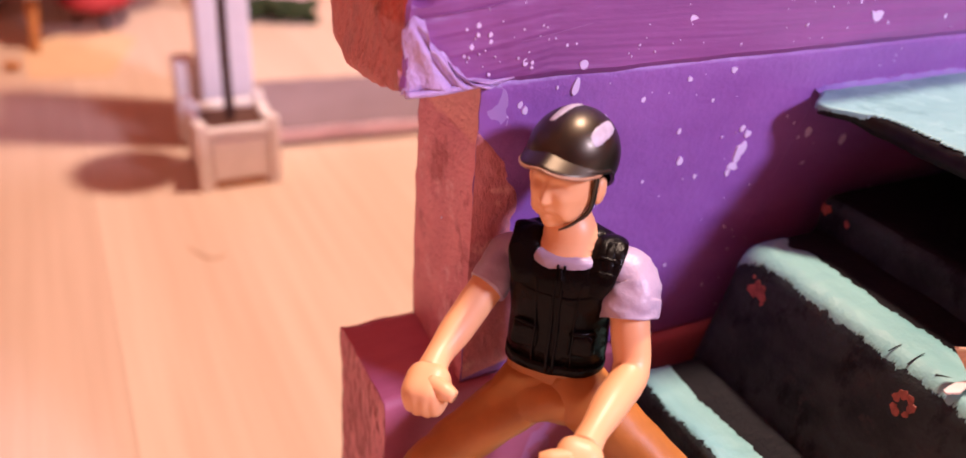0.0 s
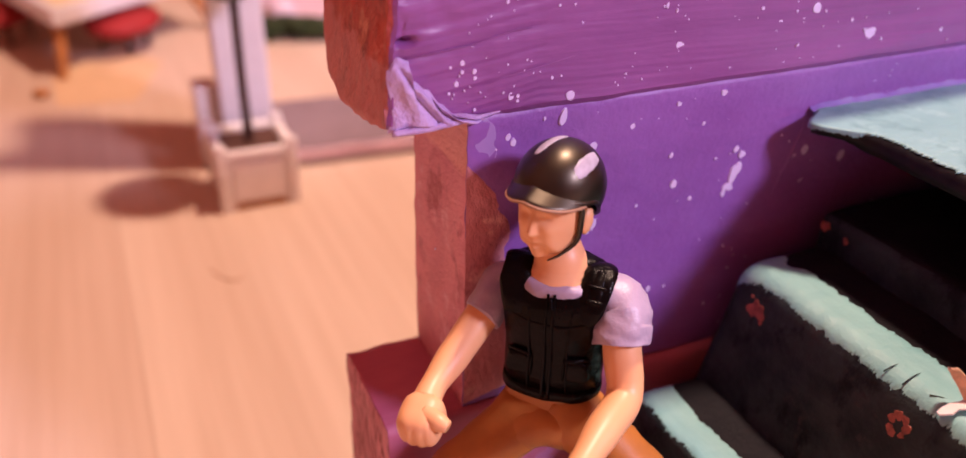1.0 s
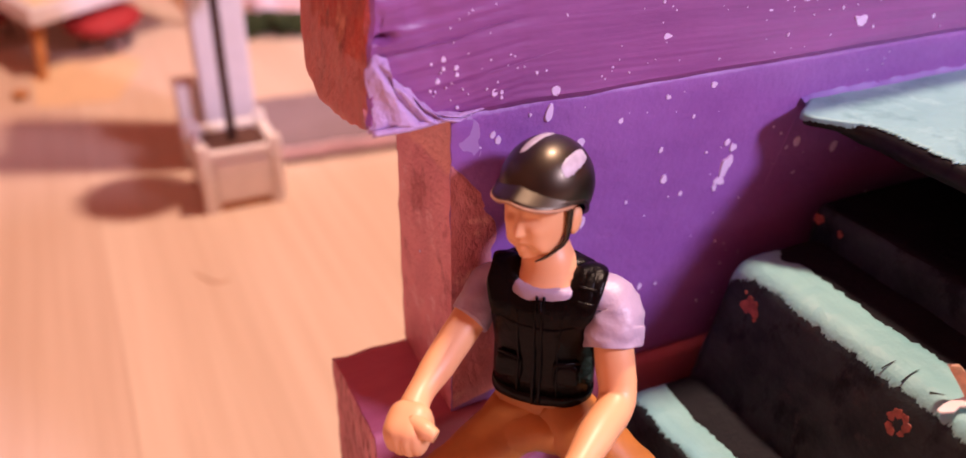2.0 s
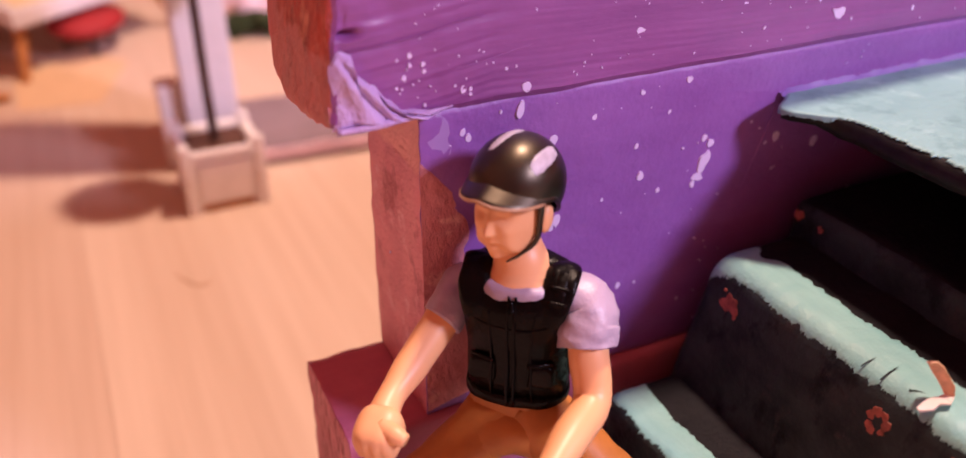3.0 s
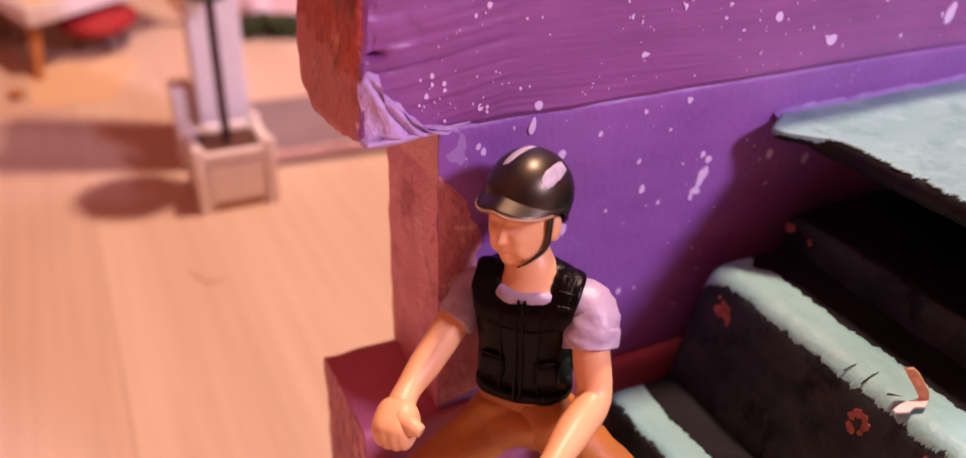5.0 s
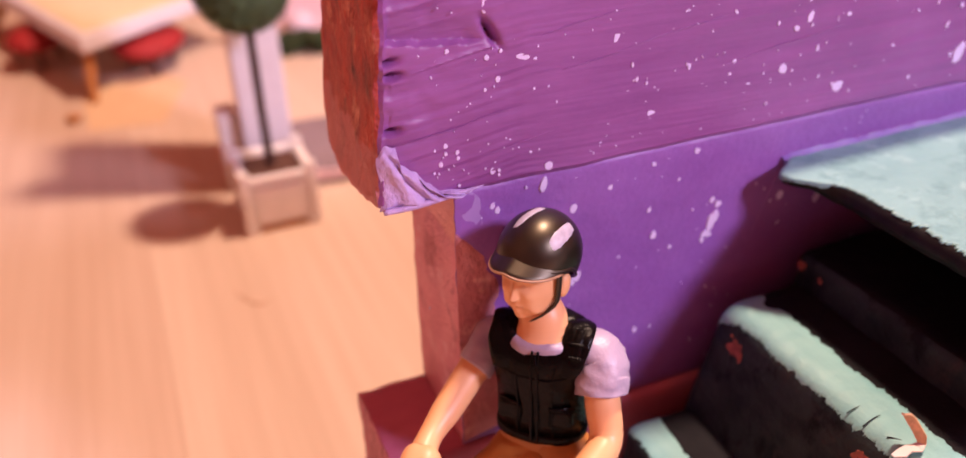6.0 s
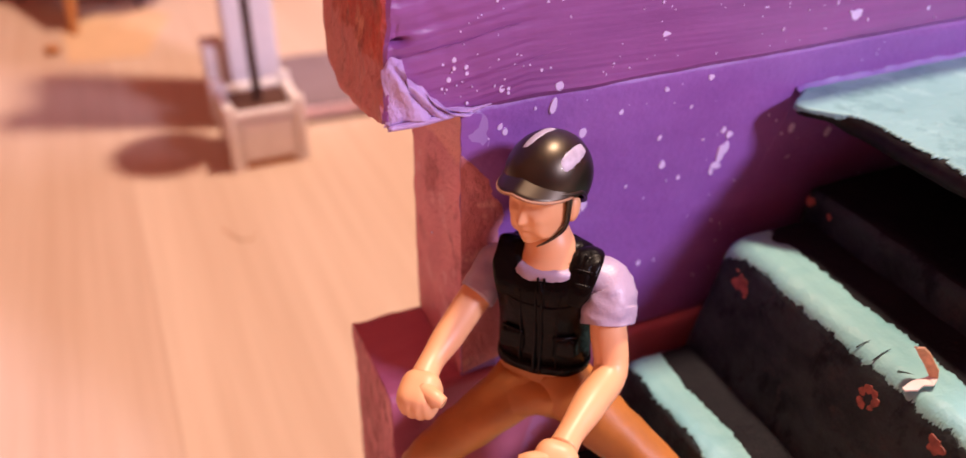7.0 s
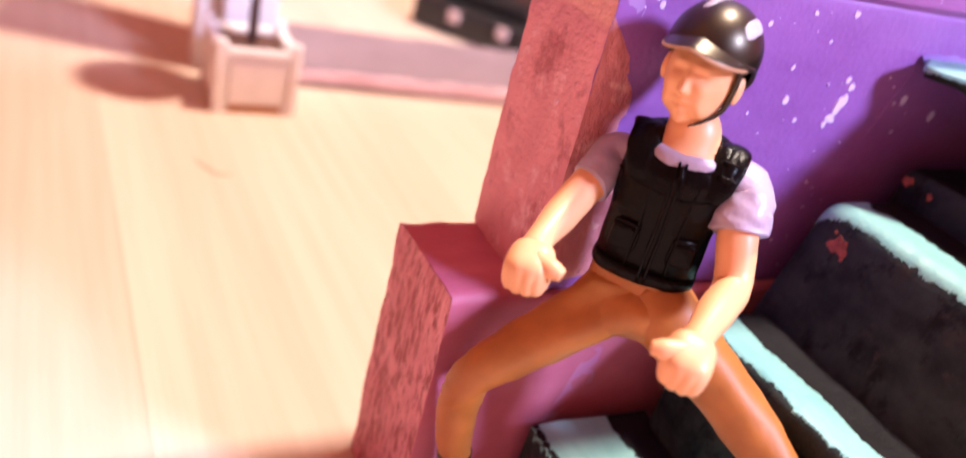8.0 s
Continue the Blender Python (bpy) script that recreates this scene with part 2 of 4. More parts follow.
# ---- building blocks ----
def link(name, bm, material, parent=None, label="", smooth=False):
    """One mesh object out of a bmesh in centimetres; material: one or a list."""
    for v in bm.verts:
        v.co *= U
    me = bpy.data.meshes.new(name)
    if smooth:
        for f in bm.faces:
            f.smooth = True
        for e in bm.edges if smooth is True else ():
            if len(e.link_faces) == 2 and e.calc_face_angle(0.0) > 0.6:
                e.smooth = False
    bm.to_mesh(me)
    bm.free()
    for mt in (material if isinstance(material, (list, tuple)) else [material]):
        me.materials.append(mt)
    ob = new(name, me)
    if parent:
        ob.parent = parent
    if label:
        ob["label"] = label
    return ob


def part(name, bm, material, parent, label="", smooth=False):
    return link(name, bm, material, parent, label, smooth)


def thing(name, at, label, category, group="", kind=""):
    """An Empty at the base of a thing; its parts are built in world centimetres and moved under it."""
    ob = new(name)
    ob.empty_display_size = 0.01
    return tagged(ob, label, category, group, kind)


def box(bm, x0, x1, y0, y1, z0, z1, bevel=0.0, seg=2):
    r = bmesh.ops.create_cube(bm, size=1)
    for v in r["verts"]:
        v.co = Vector((x0 + (v.co.x + 0.5) * (x1 - x0), y0 + (v.co.y + 0.5) * (y1 - y0), z0 + (v.co.z + 0.5) * (z1 - z0)))
    if bevel:
        es = {e for v in r["verts"] for e in v.link_edges}
        bmesh.ops.bevel(bm, geom=list(es), offset=bevel, segments=seg, profile=0.6, affect="EDGES")
    return bm


def newbox(*a, **k):
    return box(bmesh.new(), *a, **k)


def lumber(x0, x1, y0, y1, z0, z1, step=0.3, rough=0.03, bevel=0.08, fine=0.0, seed=0.0, bias=1.0):
    """A sawn block with softened, uneven edges; bias: closer spacing towards its near end."""
    bm = bmesh.new()
    nx, ny, nz = (max(2, int((b - a) / step)) for a, b in ((x0, x1), (y0, y1), (z0, z1)))
    nx = min(nx, 60)
    seen = {}

    def vert(i, j, k):
        key = (i, j, k)
        if key not in seen:
            p = Vector((x0 + (x1 - x0) * (i / nx) ** bias, y0 + (y1 - y0) * j / ny, z0 + (z1 - z0) * k / nz))
            lim = ((i, nx, x0, x1), (j, ny, y0, y1), (k, nz, z0, z1))
            on = [a for a in range(3) if lim[a][0] in (0, lim[a][1])]
            if len(on) > 1:
                wob = 1 + 0.6 * noise.noise(p * 2.3 + Vector((seed, 0, 0)))
                for a in on:
                    p[a] += bevel * wob * (0.42 if len(on) == 2 else 0.55) * (1 if lim[a][0] == 0 else -1)
            d = noise.noise_vector(p * 0.9 + Vector((seed, 3, 1))) * rough + noise.noise_vector(p * 4.0 + Vector((0, seed, 7))) * (rough * 0.4 + fine)
            seen[key] = bm.verts.new(p + d)
        return seen[key]

    for a, n1, n2, fixed in ((0, ny, nz, nx), (1, nx, nz, ny), (2, nx, ny, nz)):
        for side in (0, fixed):
            for i in range(n1):
                for j in range(n2):
                    q = [(i, j), (i + 1, j), (i + 1, j + 1), (i, j + 1)]
                    vs = [vert(*((side, u, v) if a == 0 else (u, side, v) if a == 1 else (u, v, side))) for u, v in q]
                    flip = (side == 0) ^ (a == 1)
                    bm.faces.new(vs[::-1] if flip else vs)
    return bm


def ring(c, u, v, n=20):
    return [Vector(c) + Vector(u) * math.cos(2 * math.pi * i / n) + Vector(v) * math.sin(2 * math.pi * i / n) for i in range(n)]


def skin(bm, rings, mat=0, cap=(True, True), smooth=True):
    rows = [[bm.verts.new(p) for p in r] for r in rings]
    n = len(rows[0])
    fs = []
    for a, b in zip(rows, rows[1:]):
        for i in range(n):
            fs.append(bm.faces.new((a[i], a[(i + 1) % n], b[(i + 1) % n], b[i])))
    if cap[0]:
        fs.append(bm.faces.new(rows[0][::-1]))
    if cap[1]:
        fs.append(bm.faces.new(rows[-1]))
    for f in fs:
        f.material_index, f.smooth = mat, smooth
    return fs


def tube(bm, pts, radii, mat=0, n=18, flat=1.0, up=(0, 0, 1), per=5, cap=(True, True)):
    """A limb: a smooth path through pts with radii between them; flat squeezes it along up."""
    P = [Vector(p) for p in pts]
    rings, m = [], len(P) - 1
    for s in range(m * per + 1):
        i, f = min(s // per, m - 1), (s - min(s // per, m - 1) * per) / per
        p0, p1, p2, p3 = P[max(i - 1, 0)], P[i], P[i + 1], P[min(i + 2, m)]
        c = 0.5 * (2 * p1 + (p2 - p0) * f + (2 * p0 - 5 * p1 + 4 * p2 - p3) * f * f + (3 * p1 - p0 - 3 * p2 + p3) * f ** 3)
        t = (0.5 * ((p2 - p0) + 2 * (2 * p0 - 5 * p1 + 4 * p2 - p3) * f + 3 * (3 * p1 - p0 - 3 * p2 + p3) * f * f)).normalized()
        g = f * f * (3 - 2 * f)
        r = radii[i] * (1 - g) + radii[i + 1] * g
        side = t.cross(Vector(up) if abs(t.dot(Vector(up))) < 0.999 else Vector((0, 1, 0))).normalized()
        rings.append(ring(c, side * r, side.cross(t).normalized() * -r * flat, n))
    return skin(bm, rings, mat, cap)


def ball(bm, c, axes, radii, mat=0, nu=20, nv=12, warp=None):
    """An ellipsoid along three axes."""
    rings = []
    for j in range(1, nv):
        th = math.pi * j / nv
        rg = []
        for i in range(nu):
            ph = 2 * math.pi * i / nu
            d = (math.sin(th) * math.cos(ph), math.sin(th) * math.sin(ph), math.cos(th))
            k = warp(*d) if warp else 1.0
            rg.append(Vector(c) + sum((Vector(a) * r * x * k for a, r, x in zip(axes, radii, d)), Vector()))
        rings.append(rg)
    return skin(bm, rings[::-1], mat)


# ---- the floor, and an unseen room added round it ----
floor = thing("floor", (0, 0, 0), "pale wood-grain laminate floor, glossy under lamplight", "floor", kind="structure")
# unseen walls and ceiling; the near west one reflects light onto the plank ends
for name, b in (("wall_north", (-85, 210, 230, 240, -1, 240)), ("wall_south", (-85, 210, -240, -230, -1, 240)),
                ("wall_east", (210, 220, -240, 240, -1, 240)), ("bounce_wall_west", (-95, -85, -240, 240, -1, 240))):
    pale = name == "bounce_wall_west"
    tagged(link(name, newbox(*b), ROSE if pale else ROOM), "unseen rose wall, added close by to bounce light from the left" if pale else "unseen red wall, added to tint the bounced light", "wall", kind="structure")
tagged(link("ceiling", newbox(-95, 220, -240, 240, 240, 248), LIME), "unseen pale pink ceiling, added to bounce light down", "ceiling", kind="structure")


# ---- the purple wooden building ----
def flake(bm, x, y, z, r, tall=1.0, lean=0.0, face="front", seed=0, thick=0.012, n=14, slope=0.0, wavy=1.0, seat=None):
    """A flat drop of dried paint with a wavy outline, proud of its surface."""
    rnd = random.Random(seed)
    ph = [rnd.uniform(0, 6.28) for _ in range(3)]
    out = []
    for i in range(n):
        a = 2 * math.pi * i / n
        k = r * (1 + wavy * (0.16 * math.sin(2 * a + ph[0]) + 0.13 * math.sin(3 * a + ph[1]) + (0.08 if face == "front" else 0.16) * math.sin(5 * a + ph[2])))
        u, w = k * math.cos(a), k * tall * math.sin(a)
        u, w = u * math.cos(lean) - w * math.sin(lean), u * math.sin(lean) + w * math.cos(lean)
        out.append((u, w))

    def put(u, w, h):
        p = Vector((x + u, y - h, z + w) if face == "front" else (x - h + slope * w, y + u, z + w))
        return bm.verts.new(p + seat(p) if seat else p)

    lo = [put(u, w, -0.02) for u, w in out]
    hi = [put(u * 0.9, w * 0.9, thick) for u, w in out]
    for i in range(n):
        j = (i + 1) % n
        q = (lo[i], lo[j], hi[j], hi[i])
        bm.faces.new(q)
    bm.faces.new(hi)
    return bm


building = thing("wooden_toy_building", (0, 0, 0), "purple painted wooden toy building with speckled beam and plinth", "toy building")
X1 = 27.0
wall_block = part("wall_block", lumber(5.8, X1, 8.70, 10.8, 4.9, 9.85, 0.11, 0.03, 0.06, 0.012, seed=2, bias=1.9), [PURPLE, ENDWOOD], building, "smooth purple painted wall plank", True)
plinth_block = part("plinth", lumber(4.51, X1, 8.62, 10.82, 0.0, 4.9, 0.16, 0.03, 0.05, 0.008, seed=5, bias=1.9), [PLINTH, SAWN], building, "plum painted wooden plinth with rough sawn end", True)


def end_faces(ob, x, index=1):
    for p in ob.data.polygons:
        if p.normal.x < -0.6 and p.center.x < x * U:
            p.material_index = index


end_faces(wall_block, 6.1)
end_faces(plinth_block, 4.9)


def ease(f):
    f = min(1.0, max(0.0, f))
    return f * f * (3 - 2 * f)


def beam_mesh():
    """The overhanging top beam: a torn lower back corner and a slanting sawn end."""
    bm = bmesh.new()
    prof = [(8.725, 9.80), (9.3, 9.66), (10.2, 9.52), (10.9, 9.52), (11.45, 9.75), (11.75, 10.2), (11.8, 11.0), (11.7, 12.4), (11.7, 13.1), (8.645, 13.1), (8.645, 9.90)]
    pts = []
    for (a, b), (c, d) in zip(prof, prof[1:] + prof[:1]):
        k = max(1, int(math.hypot(c - a, d - b) / (0.024 if a < 8.7 and c < 8.75 else 0.16)))
        pts += [(a + (c - a) * i / k, b + (d - b) * i / k) for i in range(k)]
    xs = [0.0, 0.05] + [0.05 + 0.035 * i for i in range(1, 61)] + [2.15 + 0.5 * i for i in range(1, 41)]
    rings = []
    for s, dx in enumerate(xs):
        rg = []
        for y, z in pts:
            x = 4.70 + 0.08 * (z - 9.8) + dx
            p = Vector((x, y, z))
            if dx > 0.9 and y > 8.66 and z < 9.8:
                p.z = z + (9.82 - z) * min(1, (dx - 0.9) * 2)
            d = noise.noise_vector(p * 1.1) * 0.03 + noise.noise_vector(p * 5.0) * (0.035 if dx < 0.15 else 0.008)
            if y < 8.66:
                w = p.z - 0.15 * p.x
                groove = 0.020 * noise.noise(Vector((p.x * 0.2, 1.7, w * 5.0))) + 0.016 * noise.noise(Vector((p.x * 0.25, 3.7, w * 16.0)))
                over = p.z - 12.12 + 0.125 * (p.x - 4.85) + 0.02 * noise.noise(Vector((p.x * 5, 0, p.z * 9)))
                groove += 0.135 * ease(over / 0.07) * max(0.0, 1 - max(0.0, over) / 0.52) * ease((6.5 - p.x) / 0.5) * ease((dx - 0.02) / 0.1)
                for foot, reach, depth, tall in ((11.36, 0.85, 0.055, 0.20), (11.00, 0.60, 0.05, 0.16), (10.63, 0.75, 0.06, 0.20), (12.55, 0.8, 0.05, 0.2)):
                    up = p.z - foot - 0.10 * dx
                    groove += depth * ease(up / 0.05) * max(0.0, 1 - max(0.0, up) / tall) * max(0.0, 1 - dx / reach) * ease((dx - 0.02) / 0.1)
                groove -= 0.022 * math.exp(-((p.z - 11.60 - 0.18 * (p.x - 4.74)) / 0.018) ** 2) * ease((6.6 - p.x) / 0.4) * ease((dx - 0.2) / 0.3)
                groove += 0.24 * math.exp(-((p.x - 6.42 + 0.55 * (p.z - 12.08)) / 0.06) ** 2 - ((p.z - 12.08) / 0.17) ** 2)
                for cx, cz in ((4.98, 11.89), (5.02, 11.69), (4.95, 10.93)):
                    groove += 0.2 * ease((dx - 0.02) / 0.08) * math.exp(-((p.x - cx) / 0.13) ** 2 - ((p.z - cz - 0.1 * (p.x - cx)) / 0.05) ** 2)
                torn = max(0.0, noise.noise(Vector((p.x * 1.6, 4.2, p.z * 3.0)))) * 0.16 * max(0.0, 1 - dx / 1.1)
                d.y += groove + torn
            if dx == 0:
                p.y += (10.2 - p.y) * 0.03
            rg.append(p + d)
        rings.append(rg)
    skin(bm, rings, 0, (False, True))
    # the sawn end: inner rings towards the middle
    last = rings[0]
    mid = sum(last, Vector()) / len(last)
    inner = []
    for k in (0.97, 0.93, 0.87, 0.80, 0.72, 0.64, 0.55, 0.46, 0.37, 0.28, 0.18, 0.08):
        rg = []
        for p in last:
            q = mid + (p - mid) * k
            face = 4.66 + 0.08 * (q.z - 9.8) + 0.05 * noise.noise(q * 2.0) + 0.018 * noise.noise(q * 7.0)
            rg.append(Vector((face + (p.x - face) * max(0.0, (k - 0.94) * 16), q.y, q.z)))
        inner.append(rg)
    skin(bm, inner[::-1] + [last], 1, (True, False))
    bmesh.ops.recalc_face_normals(bm, faces=bm.faces)
    return bm


beam = part("beam", beam_mesh(), [BEAM, REDEND, PLUM_HOLE], building, "overhanging purple beam with red sawn end", True)
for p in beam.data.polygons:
    # dark plum on the faces lying deepest in the torn holes
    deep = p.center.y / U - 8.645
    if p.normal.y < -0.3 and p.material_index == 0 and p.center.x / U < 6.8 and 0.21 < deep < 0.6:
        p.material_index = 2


def bend(u, pts):
    """A smooth curve through a few heights."""
    for (a, p), (c, q) in zip(pts, pts[1:]):
        if u <= c:
            f = (u - a) / (c - a)
            f = f * f * (3 - 2 * f)
            return p + (q - p) * f
    return pts[-1][1]


def smear_mesh():
    """Thick lilac paint pulled round the beam's lower corner."""
    bm = bmesh.new()
    n, m = 60, 40
    grid = []
    for i in range(n + 1):
        row = []
        for j in range(m + 1):
            u, w = i / n, j / m
            top = bend(u, ((0, 10.60), (0.09, 10.76), (0.20, 10.70), (0.25, 10.44), (0.40, 10.30), (0.55, 10.10), (0.70, 9.93), (1.0, 9.86)))
            x = 4.70 + 1.35 * u + 0.05 * math.sin(5 * w)
            z = 9.78 + (max(top, 9.86) - 9.78) * w
            edge = min(u, 1 - u, w, 1 - w) * 8
            fold = abs(math.sin(13 * u + 5 * w + 1.5 * noise.noise(Vector((x * 2, z * 2, 1)))))
            h = 0.075 * min(1, edge) * (0.55 + 1.3 * fold + 0.6 * noise.noise(Vector((x * 3 + z * 2, z * 1.3 - x, 2))))
            row.append(bm.verts.new((x + 0.08 * (z - 9.8), 8.66 - h, z)))
        grid.append(row)
    for i in range(n):
        for j in range(m):
            bm.faces.new((grid[i][j], grid[i + 1][j], grid[i + 1][j + 1], grid[i][j + 1]))
    return bm


part("paint_smear", smear_mesh(), SMEAR, building, "thick lilac paint smear", "soft")
lip = bmesh.new()
tube(lip, [(4.74, 8.58, 9.80), (5.2, 8.58, 9.80), (5.8, 8.60, 9.84), (6.25, 8.62, 9.88)], [0.045, 0.05, 0.04, 0.01], 0, 8)
part("paint_lip", lip, SMEAR, building, "lilac paint drip along the beam's edge", True)

# drops of paint: the large ones where they lie, small ones strewn over
DROPS = [(9.04, 10.49, 0.085, 1.3), (12.63, 10.28, 0.10, 1.1), (10.47, 8.22, 0.10, 1.9), (10.38, 7.98, 0.10, 0.8), (10.55, 8.52, 0.06, 1.3), (10.30, 7.88, 0.05, 1.2),
         (8.28, 7.2, 0.06, 1.3), (9.2, 9.55, 0.04, 1.1), (10.0, 9.62, 0.05, 1.2), (9.65, 7.5, 0.05, 1.3), (7.80, 7.72, 0.05, 1.6), (11.43, 10.78, 0.085, 1.0), (11.58, 11.41, 0.06, 0.8), (11.82, 11.56, 0.055, 1.9), (12.60, 11.50, 0.05, 0.8)]
DOTS = [(5.71, 10.59, 0.035), (5.71, 10.47, 0.027), (5.88, 10.46, 0.031), (5.89, 10.37, 0.027), (5.63, 10.32, 0.035), (5.55, 10.55, 0.02), (5.53, 10.21, 0.02),
        (5.89, 9.94, 0.023), (6.41, 10.06, 0.047), (6.51, 10.05, 0.027), (6.51, 9.98, 0.023), (7.01, 10.24, 0.023), (7.15, 10.25, 0.016),
        (6.97, 9.64, 0.02), (6.42, 9.45, 0.040), (6.5, 9.36, 0.045)]
DOTS += [(8.42, 9.32, 0.04), (9.18, 8.73, 0.036), (9.3, 8.22, 0.058), (8.2, 8.65, 0.025), (8.24, 8.4, 0.022), (8.65, 7.97, 0.025), (9.65, 7.91, 0.033), (8.05, 8.14, 0.055),
         (7.89, 7.81, 0.073), (8.46, 7.36, 0.025), (9.12, 7.11, 0.029), (9.44, 7.04, 0.029), (9.08, 6.87, 0.022), (9.08, 6.35, 0.047), (7.78, 9.09, 0.065), (7.06, 11.2, 0.02), (9.39, 6.33, 0.025)]
DROPS += [(6.37, 12.50, 0.075, 2.0), (7.26, 9.62, 0.055, 2.6), (7.31, 9.95, 0.075, 1.0)]
DOTS += [(6.7, 12.75, 0.03), (5.79, 11.93, 0.03), (5.62, 11.80, 0.025), (6.35, 11.76, 0.038), (6.56, 11.82, 0.025), (7.07, 11.63, 0.03), (6.51, 11.43, 0.04),
         (6.32, 11.31, 0.025), (5.61, 11.37, 0.028)]
DROPS += [(6.89, 11.69, 0.11, 0.45), (10.77, 10.60, 0.055, 1.2), (13.43, 10.40, 0.06, 0.7), (15.3, 10.45, 0.11, 2.0), (8.35, 11.76, 0.045, 2.2), (10.46, 11.06, 0.04, 0.9), (12.70, 8.16, 0.08, 1.3), (11.86, 8.39, 0.07, 1.4), (11.88, 7.87, 0.075, 0.9), (11.61, 7.03, 0.08, 1.0), (10.42, 8.63, 0.05, 1.3)]
DROPS += [(x, z, r, 1.15 if z > 9.85 else 1.4) for x, z, r in DOTS]
drops = bmesh.new()
for s, (x, z, r, t) in enumerate(DROPS):
    flake(drops, x, 8.645 if z > 9.85 else 8.70, z, r, t, -0.25, seed=s, n=16, thick=0.006, wavy=1.0 if s < 11 else 0.4)
rnd = random.Random(11)
for s in range(430):
    x, z = rnd.uniform(5.3, 18.5), rnd.choice((rnd.uniform(9.95, 13.6), rnd.uniform(9.95, 13.6), rnd.uniform(9.95, 12.2), rnd.uniform(5.2, 9.7)))
    r = 0.009 + 0.028 * rnd.random() ** 4
    if (x < 9.5 and 6.4 < z < 10.7) or x < 8.2:
        r = min(r, 0.014)
    flake(drops, x, 8.64 if z > 9.85 else 8.70, z, r, rnd.uniform(0.8, 1.8), rnd.uniform(-0.6, 0.6), seed=100 + s, thick=0.006, n=8)
tagged(part("paint_spatter", drops, SPLAT, building, "spattered lilac white paint drops"), kind="stuff")
patch = bmesh.new()
flake(patch, 6.10, 8.70, 9.42, 0.18, 1.9, 0.05, seed=5, thick=0.003, n=40, wavy=0.5)
part("paint_patch", patch, VEIL, building, "lilac paint patch at the plank's edge")


wash = bmesh.new()
flake(wash, 7.20, 8.62, 2.9, 0.24, 4.5, -0.35, seed=41, thick=0.006, n=40)
part("paint_wash", wash, WASH, building, "thin paler paint stroke on the plinth")


# bare wood with the doll's shadow coloured in along the wall plank's edge, dark chips and ridges in the beam
bare = bmesh.new()
prev = None
for k in range(91):
    z = 5.0 + 4.15 * k / 90
    w = 0.70 + 0.14 * noise.noise(Vector((3.1, 0, z * 1.3))) + 0.05 * noise.noise(Vector((1.1, 0, z * 3.6))) + 0.015 * noise.noise(Vector((2, 0, z * 12)))
    # widened lower down to colour in the doll's shadow on the wall
    w *= 1 + 0.7 * ease((7.9 - z) / 1.6) + 0.9 * ease((6.9 - z) / 0.8)
    w *= min(1.0, (9.16 - z) * 1.3, (z - 4.99) * 3)
    cur = [bare.verts.new((5.80 + w * q / 6, 8.70 - (0.022 + 0.010 * noise.noise(Vector((q * 0.9, 1, z * 5)))) * (1 if q < 5 else 0.5 if q < 6 else -0.3), z)) for q in range(7)]
    if prev:
        for q in range(6):
            bare.faces.new((prev[q], prev[q + 1], cur[q + 1], cur[q]))
    prev = cur
part("bare_edge_and_shade", bare, BARE_SHADE, building, "chipped plum edge showing rough wood, with the doll's shadow coloured in", True)
bead = bmesh.new()
prev = None
for k in range(121):
    x = 11.75 + 6.0 * k / 120
    top = 9.15 + 0.09 * ease((x - 11.75) / 0.5) * (0.6 + noise.noise(Vector((x * 1.9, 3.0, 0)))) + 0.03 * noise.noise(Vector((x * 9, 1.0, 0)))
    cur = [bead.verts.new((x, y, z)) for y, z in ((8.60, 9.10), (8.645, 9.14), (8.672, (9.14 + top) / 2), (8.70, top))]
    if prev:
        for q in range(3):
            bead.faces.new((prev[q], cur[q], cur[q + 1], prev[q + 1]))
    prev = cur
part("paint_bead", bead, BEAD, building, "lilac paint streak along the landing", True)
seam = bmesh.new()
tube(seam, [(11.74, 8.70, 8.90), (11.60, 8.70, 8.45), (11.28, 8.70, 7.57), (10.98, 8.70, 6.82)], [0.010, 0.014, 0.013, 0.006], 0, 6)
part("paint_ridge", seam, PURPLE, building, "raised brush ridge", True)
for s, (x, z, n) in enumerate([(4.8, 11.24, 1.1), (5.1, 10.72, 1.6), (6.0, 10.3, 2.2), (7.5, 11.4, 3.0), (9.5, 10.9, 3.2), (6.9, 11.9, 2.4)]):
    ridge = bmesh.new()
    tube(ridge, [(x + n * k / 4, 8.645, z + 0.15 * n * k / 4 + 0.02 * math.sin(2.1 * k + s)) for k in range(5)], [0.003, 0.009, 0.008, 0.010, 0.003], 0, 6)
    part("paint_ridge", ridge, BEAM, building, "raised brush ridge", True)


